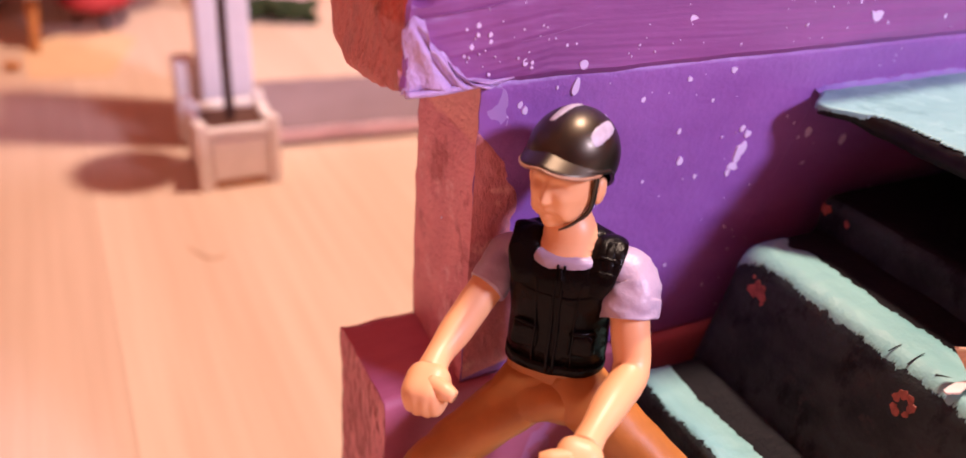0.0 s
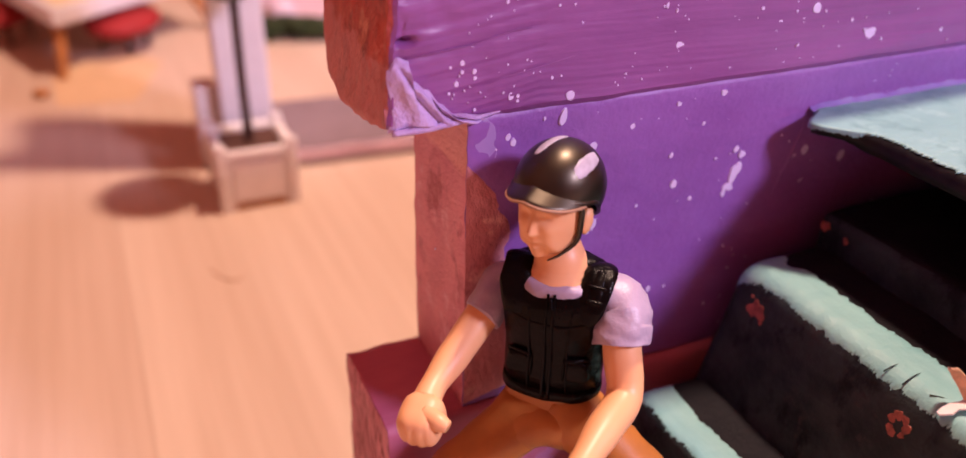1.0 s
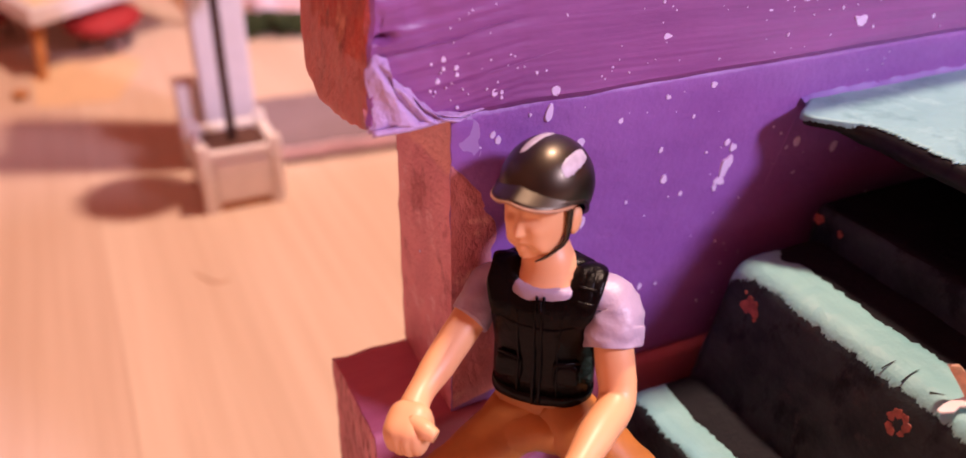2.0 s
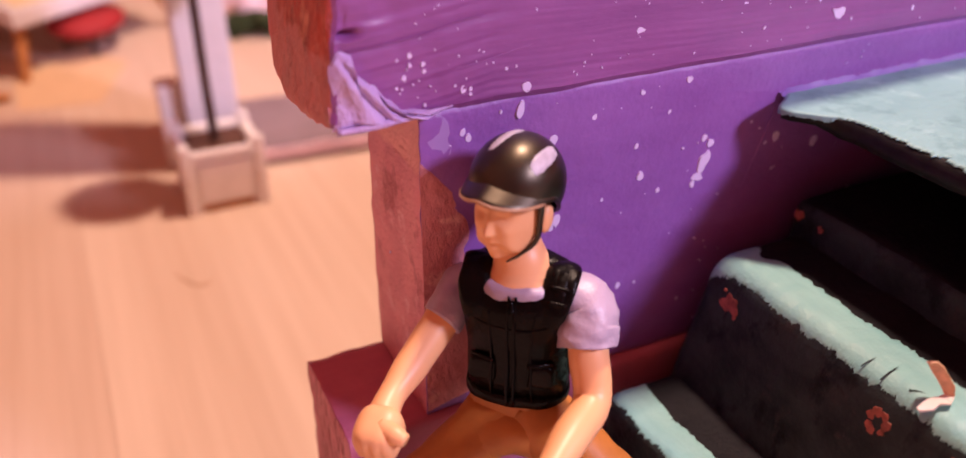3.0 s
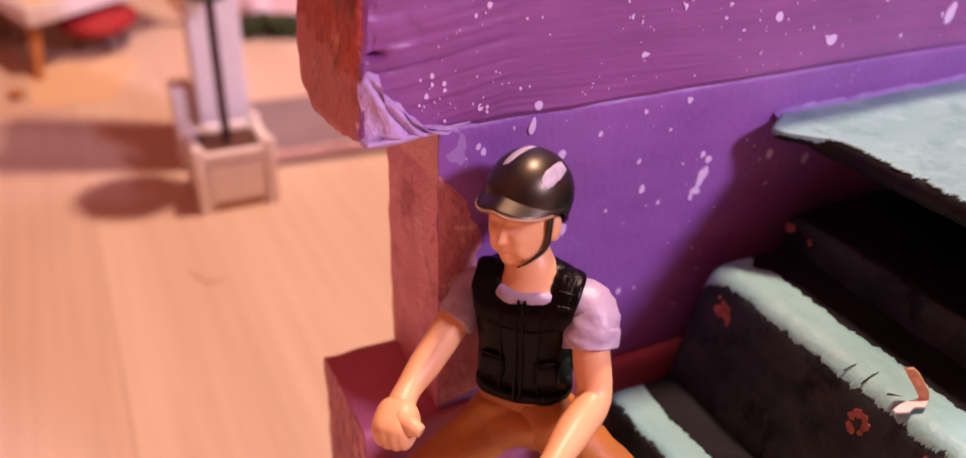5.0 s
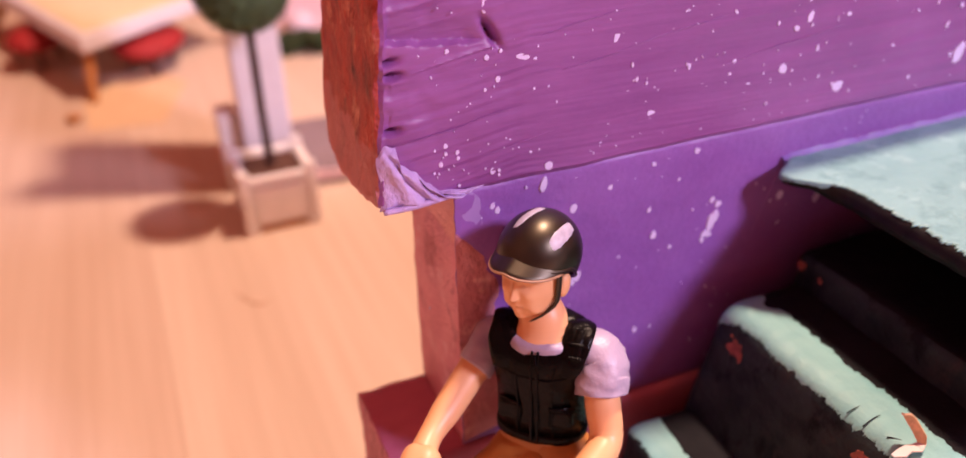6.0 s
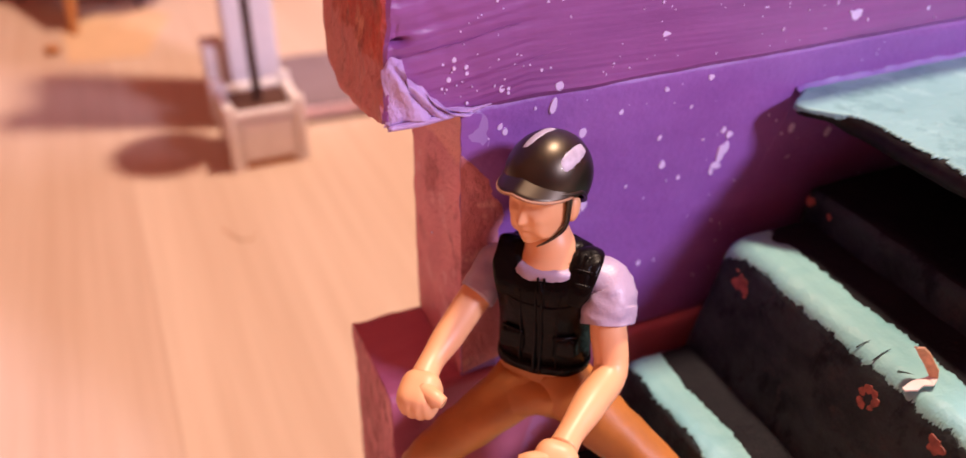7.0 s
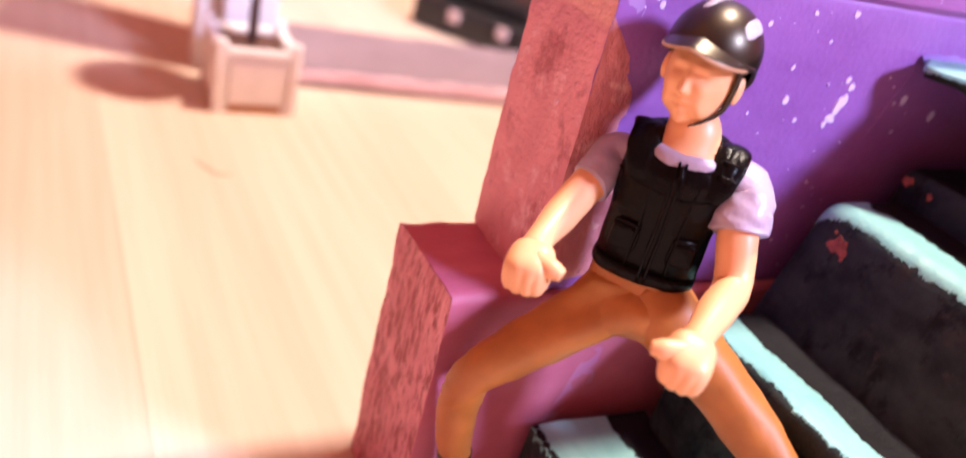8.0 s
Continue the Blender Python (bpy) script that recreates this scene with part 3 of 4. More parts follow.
# ---- the black stairs with teal edges ----
def step_profile(x0, z0, x1, z1, xb, r):
    """Section of a step: riser from (x0, z0) to the nose (x1, z1), tread back to xb; r rounds the nose."""
    a = math.atan2(x1 - x0, z1 - z0)
    ux, uz = math.sin(a), math.cos(a)
    pts = [(x0 + (x1 - x0) * k / 8, z0 + (z1 - z0) * k / 8) for k in range(8)]
    pts = [p for p in pts if (x1 - p[0]) ** 2 + (z1 - p[1]) ** 2 > r * r]
    st, en = Vector((x1 - ux * r, z1 - uz * r)), Vector((x1 + r, z1))
    c = Vector((x1, z1))
    for k in range(9):
        f = k / 8
        p = st * (1 - f) ** 2 + c * 2 * f * (1 - f) + en * f * f
        pts.append((p.x, p.y))
    k = 10
    pts += [(x1 + r + (xb - x1 - r) * (i + 1) / k, z1) for i in range(k)]
    return pts


def along(prof, s):
    """The place at arc length s of a section."""
    for (a, b), (c, d) in zip(prof, prof[1:]):
        g = math.hypot(c - a, d - b)
        if s <= g:
            return a + (c - a) * s / g, b + (d - b) * s / g, (d - b) / g, -(c - a) / g
        s -= g
    return c, d, 0.0, -1.0


def uneven(p, seed):
    """How far the paint on a step swells in and out."""
    d = noise.noise_vector(p * 1.3 + Vector((seed, 0, 0))) * 0.035 + noise.noise_vector(p * 5 + Vector((0, seed, 0))) * 0.012
    d.y = 0
    return d


def build_step(x0, z0, x1, z1, xb, front, back, r, teal, seed, base, notch=0.0, worn=1.0):
    prof = step_profile(x0, z0, x1, z1, xb, r)
    step = thing("stair_step", (0, 0, 0), "black painted wooden step with a teal front edge", "stair step", "black stairs with teal edges")
    full = [(x0, base)] + prof + [(xb, base)]
    rings = []
    n = 60
    for i in range(n + 1):
        y = back + (front - back) * i / n
        near = min(1.0, (back - y) / 0.3)
        rg = []
        for x, z in full:
            p = Vector((x + worn * 0.12 * (1 - near) ** 2, y, z - worn * 0.10 * (1 - near) ** 2 if z > base else z))
            d = uneven(p, seed)
            rg.append(p + (d if z > base else Vector()))
        rings.append(rg)
    bm = bmesh.new()
    skin(bm, rings[::-1], 0)
    bmesh.ops.recalc_face_normals(bm, faces=bm.faces)
    bm.normal_update()
    # upward faces take the dimmed black, so their shade sits in the colour
    for f in bm.faces:
        f.material_index = 1 if f.normal.z > 0.85 else 0
    part("block", bm, [BLACK, TREAD], step, "black painted step block", True)
    if teal is None:
        return tagged(step, "low black painted wooden step under the teal landing")
    # teal paint over the nose, ragged along both sides
    L = 0.0
    for (a, b), (c, d) in zip(prof, prof[1:]):
        if a < x1 + r * 0.3:
            L += math.hypot(c - a, d - b)
    bm = bmesh.new()
    cols, prev = 10, None
    n = 640
    for i in range(n + 1):
        y = back - 0.02 + (front - back) * i / n
        near = min(1.0, (back - y) / 0.3)
        lo = L + teal[0] + 0.09 * noise.noise(Vector((y * 2.2, seed, 0))) + 0.07 * noise.noise(Vector((y * 9.0, seed, 3))) + 0.05 * noise.noise(Vector((y * 31.0, seed, 3))) + 0.05 * noise.noise(Vector((y * 70.0, seed, 3)))
        hi = L + teal[1] + 0.10 * noise.noise(Vector((y * 1.1, seed, 5))) + 0.05 * noise.noise(Vector((y * 8.0, seed, 8))) + 0.03 * noise.noise(Vector((y * 27.0, seed, 8)))
        lo -= 0.9 * notch * math.exp(-((back - y) / 0.28) ** 2)
        hi -= notch * math.exp(-((y - back + 0.42) / 0.20) ** 2)
        cur = []
        for j in range(cols + 1):
            x, z, nx, nz = along(prof, lo + (hi - lo) * j / cols)
            p = Vector((x + worn * 0.12 * (1 - near) ** 2, y, z - worn * 0.10 * (1 - near) ** 2))
            d = uneven(p, seed)
            h = 0.010 if 0 < j < cols else -0.006
            cur.append(bm.verts.new(p + d + Vector((-nx * h, 0, -nz * h))))
        if prev:
            for j in range(cols):
                bm.faces.new((prev[j], cur[j], cur[j + 1], prev[j + 1]))
        prev = cur
    bmesh.ops.recalc_face_normals(bm, faces=bm.faces)
    if sum(f.normal.z for f in bm.faces) < 0:
        bmesh.ops.reverse_faces(bm, faces=bm.faces)
    part("painted_edge", bm, TEAL, step, "ragged teal painted edge", True)
    return step


build_step(6.28, 0.0, 6.33, 2.60, 8.6, 1.6, 8.28, 0.08, (-0.20, 1.48), 3, 0.0, worn=0.05)
build_step(8.42, 2.4, 8.55, 4.85, 10.1, 1.6, 8.05, 0.18, (-0.05, 0.64), 14, 0.0)
S2 = build_step(9.82, 4.7, 10.46, 6.87, 12.6, 1.6, 8.17, 0.30, (-0.22, 0.72), 25, 0.0, 0.24)
S3 = build_step(12.02, 6.7, 12.10, 7.46, 21.0, 1.6, 8.30, 0.22, None, 36, 0.0)

part("riser_board", newbox(15.5, 16.4, 1.7, 8.6, 7.44, 8.78, bevel=0.05), BLACK, S3, "black upright board carrying the landing")
slab = thing("landing_board", (0, 0, 0), "teal painted landing board on top of the black stairs", "board")


def landing_edge(y):
    """How far the landing reaches out: a blunt tongue beside the wall, then a straight edge."""
    d = y - 8.22
    return 11.97 - 0.56 * math.exp(-(d / (0.30 if d > 0 else 0.50)) ** 2)


bm = lumber(11.97, 21.0, 1.6, 8.68, 8.78, 9.10, 0.14, 0.02, 0.05, seed=9)
for v in bm.verts:
    v.co.x += (landing_edge(v.co.y) - 11.97) * ease((13.4 - v.co.x) / 1.4)
    if v.co.z < 8.95:
        v.co.z += 0.14 * ease((v.co.y - 7.5) / 0.4) * ease((13.2 - v.co.x) / 1.0)
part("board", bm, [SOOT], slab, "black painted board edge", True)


def slab_top():
    bm = bmesh.new()
    nx, ny = 24, 640
    grid = []
    for j in range(ny + 1):
        y = 8.70 - 7.1 * j / ny
        ragged = 0.05 * noise.noise(Vector((y * 2.2, 4, 0))) + 0.06 * noise.noise(Vector((y * 8.0, 2, 0))) + 0.07 * noise.noise(Vector((y * 27.0, 2, 0))) + 0.05 * noise.noise(Vector((y * 55.0, 6, 0)))
        ragged += 0.22 * max(0.0, noise.noise(Vector((y * 3.6, 9, 4))) - 0.12)
        tip = ease((y - 7.45) / 0.3)
        x0 = landing_edge(y) - 0.02 + (1 - tip) * (0.07 + ragged)
        low = 9.10 - tip * (0.06 + 0.5 * ragged)
        row = [bm.verts.new((x0 - 0.035 * tip, y, low)), bm.verts.new((x0 - 0.03 * tip, y, 9.108))]
        row += [bm.verts.new((x0 + 0.03 + (20.97 - x0) * (i / nx) ** 1.6, y, 9.128 + 0.012 * noise.noise(Vector((i * 0.6, y * 1.2, 1))))) for i in range(nx - 1)]
        grid.append(row)
    for j in range(ny):
        for i in range(nx):
            bm.faces.new((grid[j][i], grid[j + 1][i], grid[j + 1][i + 1], grid[j][i + 1]))
    return bm


part("painted_top", slab_top(), TEAL_DIM, slab, "teal painted top", True)

BLOTS = [(7.50, 6.36, 0.165, 1.0), (7.33, 6.22, 0.035, 1.2), (7.66, 6.52, 0.03, 1.0), (3.52, 6.50, 0.12, 1.0), (3.38, 6.36, 0.05, 1.0)]
# a broken ring of dabs
BLOTS += [(4.63 + 0.125 * math.cos(k), 6.37 + 0.135 * math.sin(k), r, 1.1) for k, r in ((0.3, 0.062), (1.1, 0.07), (2.0, 0.055), (2.9, 0.068), (3.8, 0.045), (5.0, 0.06), (5.6, 0.05))]
for s, (y, z, r, q) in enumerate(BLOTS):
    part("paint_blot", flake(bmesh.new(), 9.82 + 0.295 * (z - 4.7) - 0.004, y, z, r, q, 0.7 * s, "side", s + 3, 0.006, 34, 0.295, 1.15 if r > 0.1 else 0.6, lambda p: uneven(p, 25)), RUST, S2, "orange red paint blot")
for s, (y, z, r) in enumerate([(8.10, 7.22, 0.10), (7.62, 7.18, 0.06)]):
    part("paint_blot", flake(bmesh.new(), 12.06, y, z, r, 0.9, 0.5, "side", s + 30, 0.012, 16, 0.1), RUST, S3, "orange red paint blot")
teal_edge = [c for c in S2.children if c.name.startswith("painted_edge")][0]
for s, (x, y, a, n) in enumerate(((10.46, 5.17, 0.05, 0.22), (10.47, 4.86, -0.1, 0.34), (10.58, 4.53, 0.9, 0.20))):
    mark = bmesh.new()
    tube(mark, [(x + n * k / 3 * math.cos(a), y - n * k / 3 * math.sin(a), 6.888 - 0.9 * max(0.0, 10.74 - x - n * k / 3 * math.cos(a)) ** 2) for k in range(4)], [0.012, 0.010, 0.008, 0.004], 0, 6)
    part("scuff_mark", mark, BLACK, teal_edge, "black scuff over the teal paint")


# a curled flake of bare wood on the stair edge
flake_ob = thing("wood_flake", (0, 0, 0), "small curled chip of bare wood on the stair's edge", "wood chip")
def curl(bm, pts, widths, thick=0.012):
    """A thin shaving that follows a bent line."""
    prev = None
    for k, (p, w) in enumerate(zip(pts, widths)):
        c = Vector(p)
        d = (Vector(pts[min(k + 1, len(pts) - 1)]) - Vector(pts[max(k - 1, 0)])).normalized()
        across = Vector((0.45, -0.85, 0.2))
        across = (across - d * across.dot(d)).normalized() * w
        up = d.cross(across).normalized() * thick
        cur = [bm.verts.new(q) for q in (c - across + up, c + across + up, c + across - up, c - across - up)]
        if prev:
            for q in range(4):
                bm.faces.new((prev[q], prev[(q + 1) % 4], cur[(q + 1) % 4], cur[q]))
        else:
            bm.faces.new(cur[::-1])
        prev = cur
    bm.faces.new(prev)
    bmesh.ops.recalc_face_normals(bm, faces=bm.faces)
    return bm


part("chip", curl(bmesh.new(), [(10.80, 4.15, 6.98), (10.80, 4.20, 7.07), (10.77, 4.28, 7.17), (10.74, 4.36, 7.26), (10.70, 4.42, 7.33), (10.64, 4.44, 7.35)], [0.05, 0.075, 0.07, 0.075, 0.065, 0.03]), BIRCH, flake_ob)
part("splintered_foot", curl(bmesh.new(), [(10.34, 4.20, 6.90), (10.46, 4.17, 6.925), (10.60, 4.19, 6.935), (10.72, 4.14, 6.95), (10.82, 4.16, 6.99)], [0.03, 0.085, 0.075, 0.085, 0.05]), LACQUER, flake_ob, "pale splintered foot of the chip")


# ---- the seated rider doll: one plain mesh ----
def doll_mesh():
    bm = bmesh.new()
    F, L, Z = Vector((-0.64, -0.77, 0)), Vector((0.77, -0.64, 0)), Vector((0, 0, 1))
    SK, SH, VE, TA, BO, HE, GR, RI = range(8)

    def ax(c, f, l, z):
        return Vector(c) + F * f + L * l + Z * z

    ch = Vector((6.72, 7.58, 7.5))
    # vest and the shirt under it
    def torso(zs, mat, grow=0.0, cap=(True, True)):
        rings = []
        for z, w, d, off in zs:
            c = ax(ch, off, 0, z)
            n = 28
            rg = []
            for i in range(n):
                a = 2 * math.pi * i / n
                ca, sa = math.cos(a), math.sin(a)
                rg.append(c + L * (w + grow) * math.copysign(abs(ca) ** 0.8, ca) + F * (d + grow) * math.copysign(abs(sa) ** 0.85, sa))
            rings.append(rg)
        skin(bm, rings, mat, cap)

    torso([(-1.35, 0.70, 0.50, -0.02), (-1.05, 0.70, 0.50, -0.02), (-0.7, 0.70, 0.50, 0), (-0.3, 0.73, 0.53, 0.03), (0.05, 0.73, 0.55, 0.03), (0.22, 0.71, 0.53, 0.02), (0.33, 0.65, 0.46, -0.01), (0.38, 0.52, 0.42, -0.03)], VE)
    torso([(0.10, 0.68, 0.42, -0.08), (0.34, 0.66, 0.33, -0.13), (0.52, 0.60, 0.24, -0.16), (0.60, 0.42, 0.16, -0.17)], VE)
    torso([(0.05, 0.50, 0.48, 0.03), (0.35, 0.54, 0.49, 0.02), (0.41, 0.50, 0.46, 0.01), (0.43, 0.44, 0.41, 0.0), (0.40, 0.36, 0.34, 0.0)], SH)
    # hem, front panels, zip and pockets of the vest
    torso([(-1.50, 0.68, 0.47, -0.02), (-1.46, 0.72, 0.515, -0.02), (-1.38, 0.72, 0.515, -0.02), (-1.30, 0.70, 0.50, 0)], VE)
    for side in (-0.045, 0.045):
        tube(bm, [ax(ch, 0.52, side, -1.42), ax(ch, 0.55, side, -0.4), ax(ch, 0.575, side, 0.05), ax(ch, 0.50, side, 0.34)], [0.022, 0.022, 0.022, 0.018], VE, 8)
    # seam under the yoke
    tube(bm, [ax(ch, 0.60 * math.cos(a) ** 0.85 - 0.035, 0.75 * math.copysign(abs(math.sin(a)) ** 0.8, a), -0.10 - 0.03 * math.cos(3 * a)) for a in [-1.35 + 0.18 * k for k in range(16)]], [0.016] * 16, VE, 8, per=3)
    for s in (-1, 1):
        tube(bm, [ax(ch, 0.47, s * 0.27, -1.3), ax(ch, 0.53, s * 0.27, -0.4), ax(ch, 0.55, s * 0.30, 0.1)], [0.018, 0.016, 0.012], VE, 8)
        ball(bm, ax(ch, 0.425, s * 0.40, -0.88), (L, F, Z), (0.18, 0.075, 0.19), VE, 24, 14, lambda a, c, e: (abs(a) ** 5 + abs(c) ** 5 + abs(e) ** 5) ** -0.2)
        tube(bm, [ax(ch, 0.52, s * 0.24, -0.68), ax(ch, 0.49, s * 0.40, -0.67), ax(ch, 0.40, s * 0.56, -0.69)], [0.03, 0.035, 0.03], VE, 8)
        for edge in (0.23, 0.57):
            tube(bm, [ax(ch, 0.505 - 0.30 * (edge - 0.2), s * edge, -0.70), ax(ch, 0.50 - 0.30 * (edge - 0.2), s * edge, -1.06)], [0.018, 0.014], VE, 8)
        # shoulder straps
        tube(bm, [ax(ch, 0.49, s * 0.47 - 0.03, -0.05), ax(ch, 0.43, s * 0.50 - 0.01, 0.20), ax(ch, 0.26, s * 0.54 + 0.01, 0.42), ax(ch, -0.02, s * 0.55 + 0.02, 0.53), ax(ch, -0.34, s * 0.52, 0.36)], [0.05, 0.07, 0.075, 0.075, 0.06], VE, 24, 2.9, tuple(L))
        if s > 0:
            tube(bm, [ax(ch, 0.46, s * 0.55, 0.24), ax(ch, 0.34, s * 0.57, 0.42), ax(ch, 0.14, s * 0.58, 0.56)], [0.032, 0.040, 0.030], VE, 14, 2.2, tuple(L))
            tube(bm, [ax(ch, 0.47, s * 0.46, 0.30), ax(ch, 0.45, s * 0.66, 0.28)], [0.028, 0.028], VE, 10)
            tube(bm, [ax(ch, 0.36, s * 0.46, 0.46), ax(ch, 0.34, s * 0.68, 0.43)], [0.028, 0.028], VE, 10)
    tube(bm, [ax(ch, 0.56, 0.0, 0.32), ax(ch, 0.62, 0.03, 0.16)], [0.03, 0.035], VE, 8)
    # neck
    nk = ax(ch, -0.02, 0, 0.55)
    hd = Vector((6.64, 7.70, 8.84))
    tube(bm, [ax(ch, 0.06, 0, 0.10), ax(ch, 0.05, 0, 0.34), ax(ch, 0.02, 0, 0.58), nk * 0.5 + hd * 0.5 + Vector((0.02, 0.04, -0.05)), hd], [0.40, 0.43, 0.36, 0.285, 0.27], SK, 24)
    # head, turned to one side
    G = Vector((-0.83, -0.50, 0.20)).normalized()
    H = Vector((0.516, -0.857, 0)).normalized()
    V = H.cross(G)
    V = V if V.z > 0 else -V

    def face(s, f, u):
        def mound(height, cs, cu, ws, wu):
            return height * math.exp(-(((abs(s) - cs) / ws) ** 2 + ((u - cu) / wu) ** 2)) * (f > 0)

        k = 1.0 + mound(0.17, 0, -0.36, 0.11, 0.10) + mound(0.10, 0, -0.20, 0.09, 0.16) + mound(0.05, 0.11, -0.38, 0.07, 0.06)
        k += mound(0.055, 0.30, 0.10, 0.24, 0.07) - mound(0.095, 0.33, -0.06, 0.17, 0.075) + mound(0.035, 0.33, -0.07, 0.10, 0.04)
        k += mound(0.06, 0.44, -0.28, 0.20, 0.14)
        k += mound(0.075, 0, -0.575, 0.22, 0.045) - mound(0.035, 0, -0.635, 0.26, 0.025) + mound(0.075, 0, -0.69, 0.18, 0.05)
        k += mound(0.15, 0, -0.86, 0.26, 0.13) + mound(0.10, 0.52, -0.66, 0.22, 0.20)
        return k - 0.06 * max(0, -u - 0.3) * abs(s)

    ball(bm, hd, (H, G, V), (0.44, 0.53, 0.64), SK, 120, 90, face)
    for s in (-1, 1):
        ball(bm, hd + H * (0.47 * s) - G * 0.04 - V * 0.06, (H, G, V), (0.07, 0.13, 0.19), SK, 12, 8)
    # helmet
    hc = hd + V * 0.27 - G * 0.05

    def rim_height(a):
        return -0.02 - 0.66 * max(0.0, -math.cos(a) + 0.05) ** 0.8 - 0.07 * abs(math.sin(a))

    def dome(scale, mat, lo=1.0):
        rings, nu, nv = [], 48, 18
        for j in range(nv + 1):
            rg = []
            for i in range(nu):
                a = 2 * math.pi * i / nu
                rim = rim_height(a)
                top = math.pi / 2 - 0.02
                e = top + (math.asin(max(-0.9, rim)) - top) * j / nv
                d = G * (0.70 * math.cos(e) * math.cos(a)) + H * (0.58 * math.cos(e) * math.sin(a)) + V * (0.63 * math.sin(e) + 0.02)
                rg.append(hc + d * scale)
            rings.append(rg)
        return skin(bm, rings, mat, (True, False))

    fs = dome(1.0, HE)
    for s in (-1, 1):
        rows2 = []
        for k in range(13):
            g = (0.47 if s < 0 else 0.40) - 0.56 * k / 12
            wid = 0.075 * math.sin(math.pi * (k + 0.8) / 13.6) ** 0.4 * (1 + 0.25 * noise.noise(Vector((s, g * 9, 0))))
            row = []
            for q in range(7):
                h = (-0.17 + 0.10 * k / 12 if s < 0 else 0.385 + 0.03 * math.sin(3.1 * k / 12) - 0.02 * k / 12) + wid * (q - 3) / 3
                v = 0.63 * math.sqrt(max(0.02, 1 - (g / 0.70) ** 2 - (h / 0.58) ** 2)) + 0.02
                row.append(bm.verts.new(hc + (G * g + H * h + V * v) * (1.014 if 0 < q < 6 and 0 < k < 12 else 0.995)))
            rows2.append(row)
        for a, c in zip(rows2, rows2[1:]):
            for q in range(6):
                f = bm.faces.new((a[q], a[q + 1], c[q + 1], c[q]))
                f.material_index, f.smooth = GR, True
    dome(0.93, HE)
    # rolled rim and peak
    rim = []
    for i in range(48):
        a = 2 * math.pi * i / 48
        r = rim_height(a)
        e = math.asin(r)
        rim.append(hc + G * (0.70 * math.cos(e) * math.cos(a)) + H * (0.58 * math.cos(e) * math.sin(a)) + V * (0.63 * r + 0.02))
    n = len(rim)
    rows = []
    for k in range(8):
        b = 2 * math.pi * k / 8
        rows.append([p + (p - hc).normalized() * (0.03 * math.cos(b)) + V * (0.035 * math.sin(b)) for p in rim])
    vs = [[bm.verts.new(p) for p in r] for r in rows]
    for k in range(8):
        for i in range(n):
            f = bm.faces.new((vs[k][i], vs[k][(i + 1) % n], vs[(k + 1) % 8][(i + 1) % n], vs[(k + 1) % 8][i]))
            f.material_index, f.smooth = HE, True
    top, bot, m = [], [], 24
    for j in range(6):
        t1, t2 = [], []
        for i in range(m + 1):
            a = -1.25 + 2.5 * i / m
            out = 0.21 * (math.cos(a * 1.15) ** 0.7 if abs(a * 1.15) < 1.57 else 0) * j / 5
            p = hc + G * (0.70 * math.cos(a) + out) + H * (0.58 * math.sin(a)) + V * (0.10 - 0.72 * out - 0.14 * abs(math.sin(a)))
            t1.append(bm.verts.new(p + V * 0.025))
            t2.append(bm.verts.new(p - V * 0.02))
        top.append(t1), bot.append(t2)
    for j in range(5):
        for i in range(m):
            for g, rev in ((top, False), (bot, True)):
                q = (g[j][i], g[j + 1][i], g[j + 1][i + 1], g[j][i + 1])
                f = bm.faces.new(q[::-1] if rev else q)
                f.material_index, f.smooth = (HE if not rev else RI), True
    for i in range(m):
        f = bm.faces.new((top[5][i], bot[5][i], bot[5][i + 1], top[5][i + 1]))
        f.material_index = RI
    tube(bm, [top[5][i].co.lerp(bot[5][i].co, 0.5) for i in range(0, m + 1, 3)], [0.014] * 9, RI, 8, per=3)
    # chin strap
    tube(bm, [hd + H * 0.46 + G * 0.16 + V * 0.24, hd + H * 0.475 + G * 0.13 + V * 0.0, hd + H * 0.425 + G * 0.05 - V * 0.33, hd + H * 0.30 + G * 0.18 - V * 0.53, hd + H * 0.17 + G * 0.28 - V * 0.64], [0.05, 0.055, 0.05, 0.028, 0.016], BO, 10, 0.6, tuple(H))
    # sleeves, arms and closed fists
    def fist(c, fwd, side, up, s):
        def knuckles(f, w, u):
            k = (abs(f) ** 3 + abs(w) ** 3 + abs(u) ** 3) ** (-1 / 3)
            for q in (-0.42, 0.0, 0.42):
                k -= 0.075 * math.exp(-((w - q) / 0.07) ** 2) * ease((f - 0.05) / 0.5) * ease((0.8 - u) / 0.5)
            return k - 0.05 * ease((-u - 0.3) / 0.5)

        ball(bm, c, (fwd, side, up), (0.315, 0.295, 0.305), SK, 64, 36, knuckles)
        tube(bm, [c + side * 0.10 * s + up * 0.16, c + side * 0.28 * s + fwd * 0.08 + up * 0.19, c + side * 0.43 * s + fwd * 0.12 + up * 0.17], [0.15, 0.125, 0.085], SK, 16)

    rs, re, rw = Vector((6.28, 8.33, 7.38)), Vector((5.67, 8.06, 6.93)), Vector((4.83, 7.42, 6.65))
    tube(bm, [rs + Vector((0.25, -0.3, 0.10)), rs, rs.lerp(re, 0.45), rs.lerp(re, 0.74)], [0.28, 0.31, 0.30, 0.295], SH, 32, per=9)
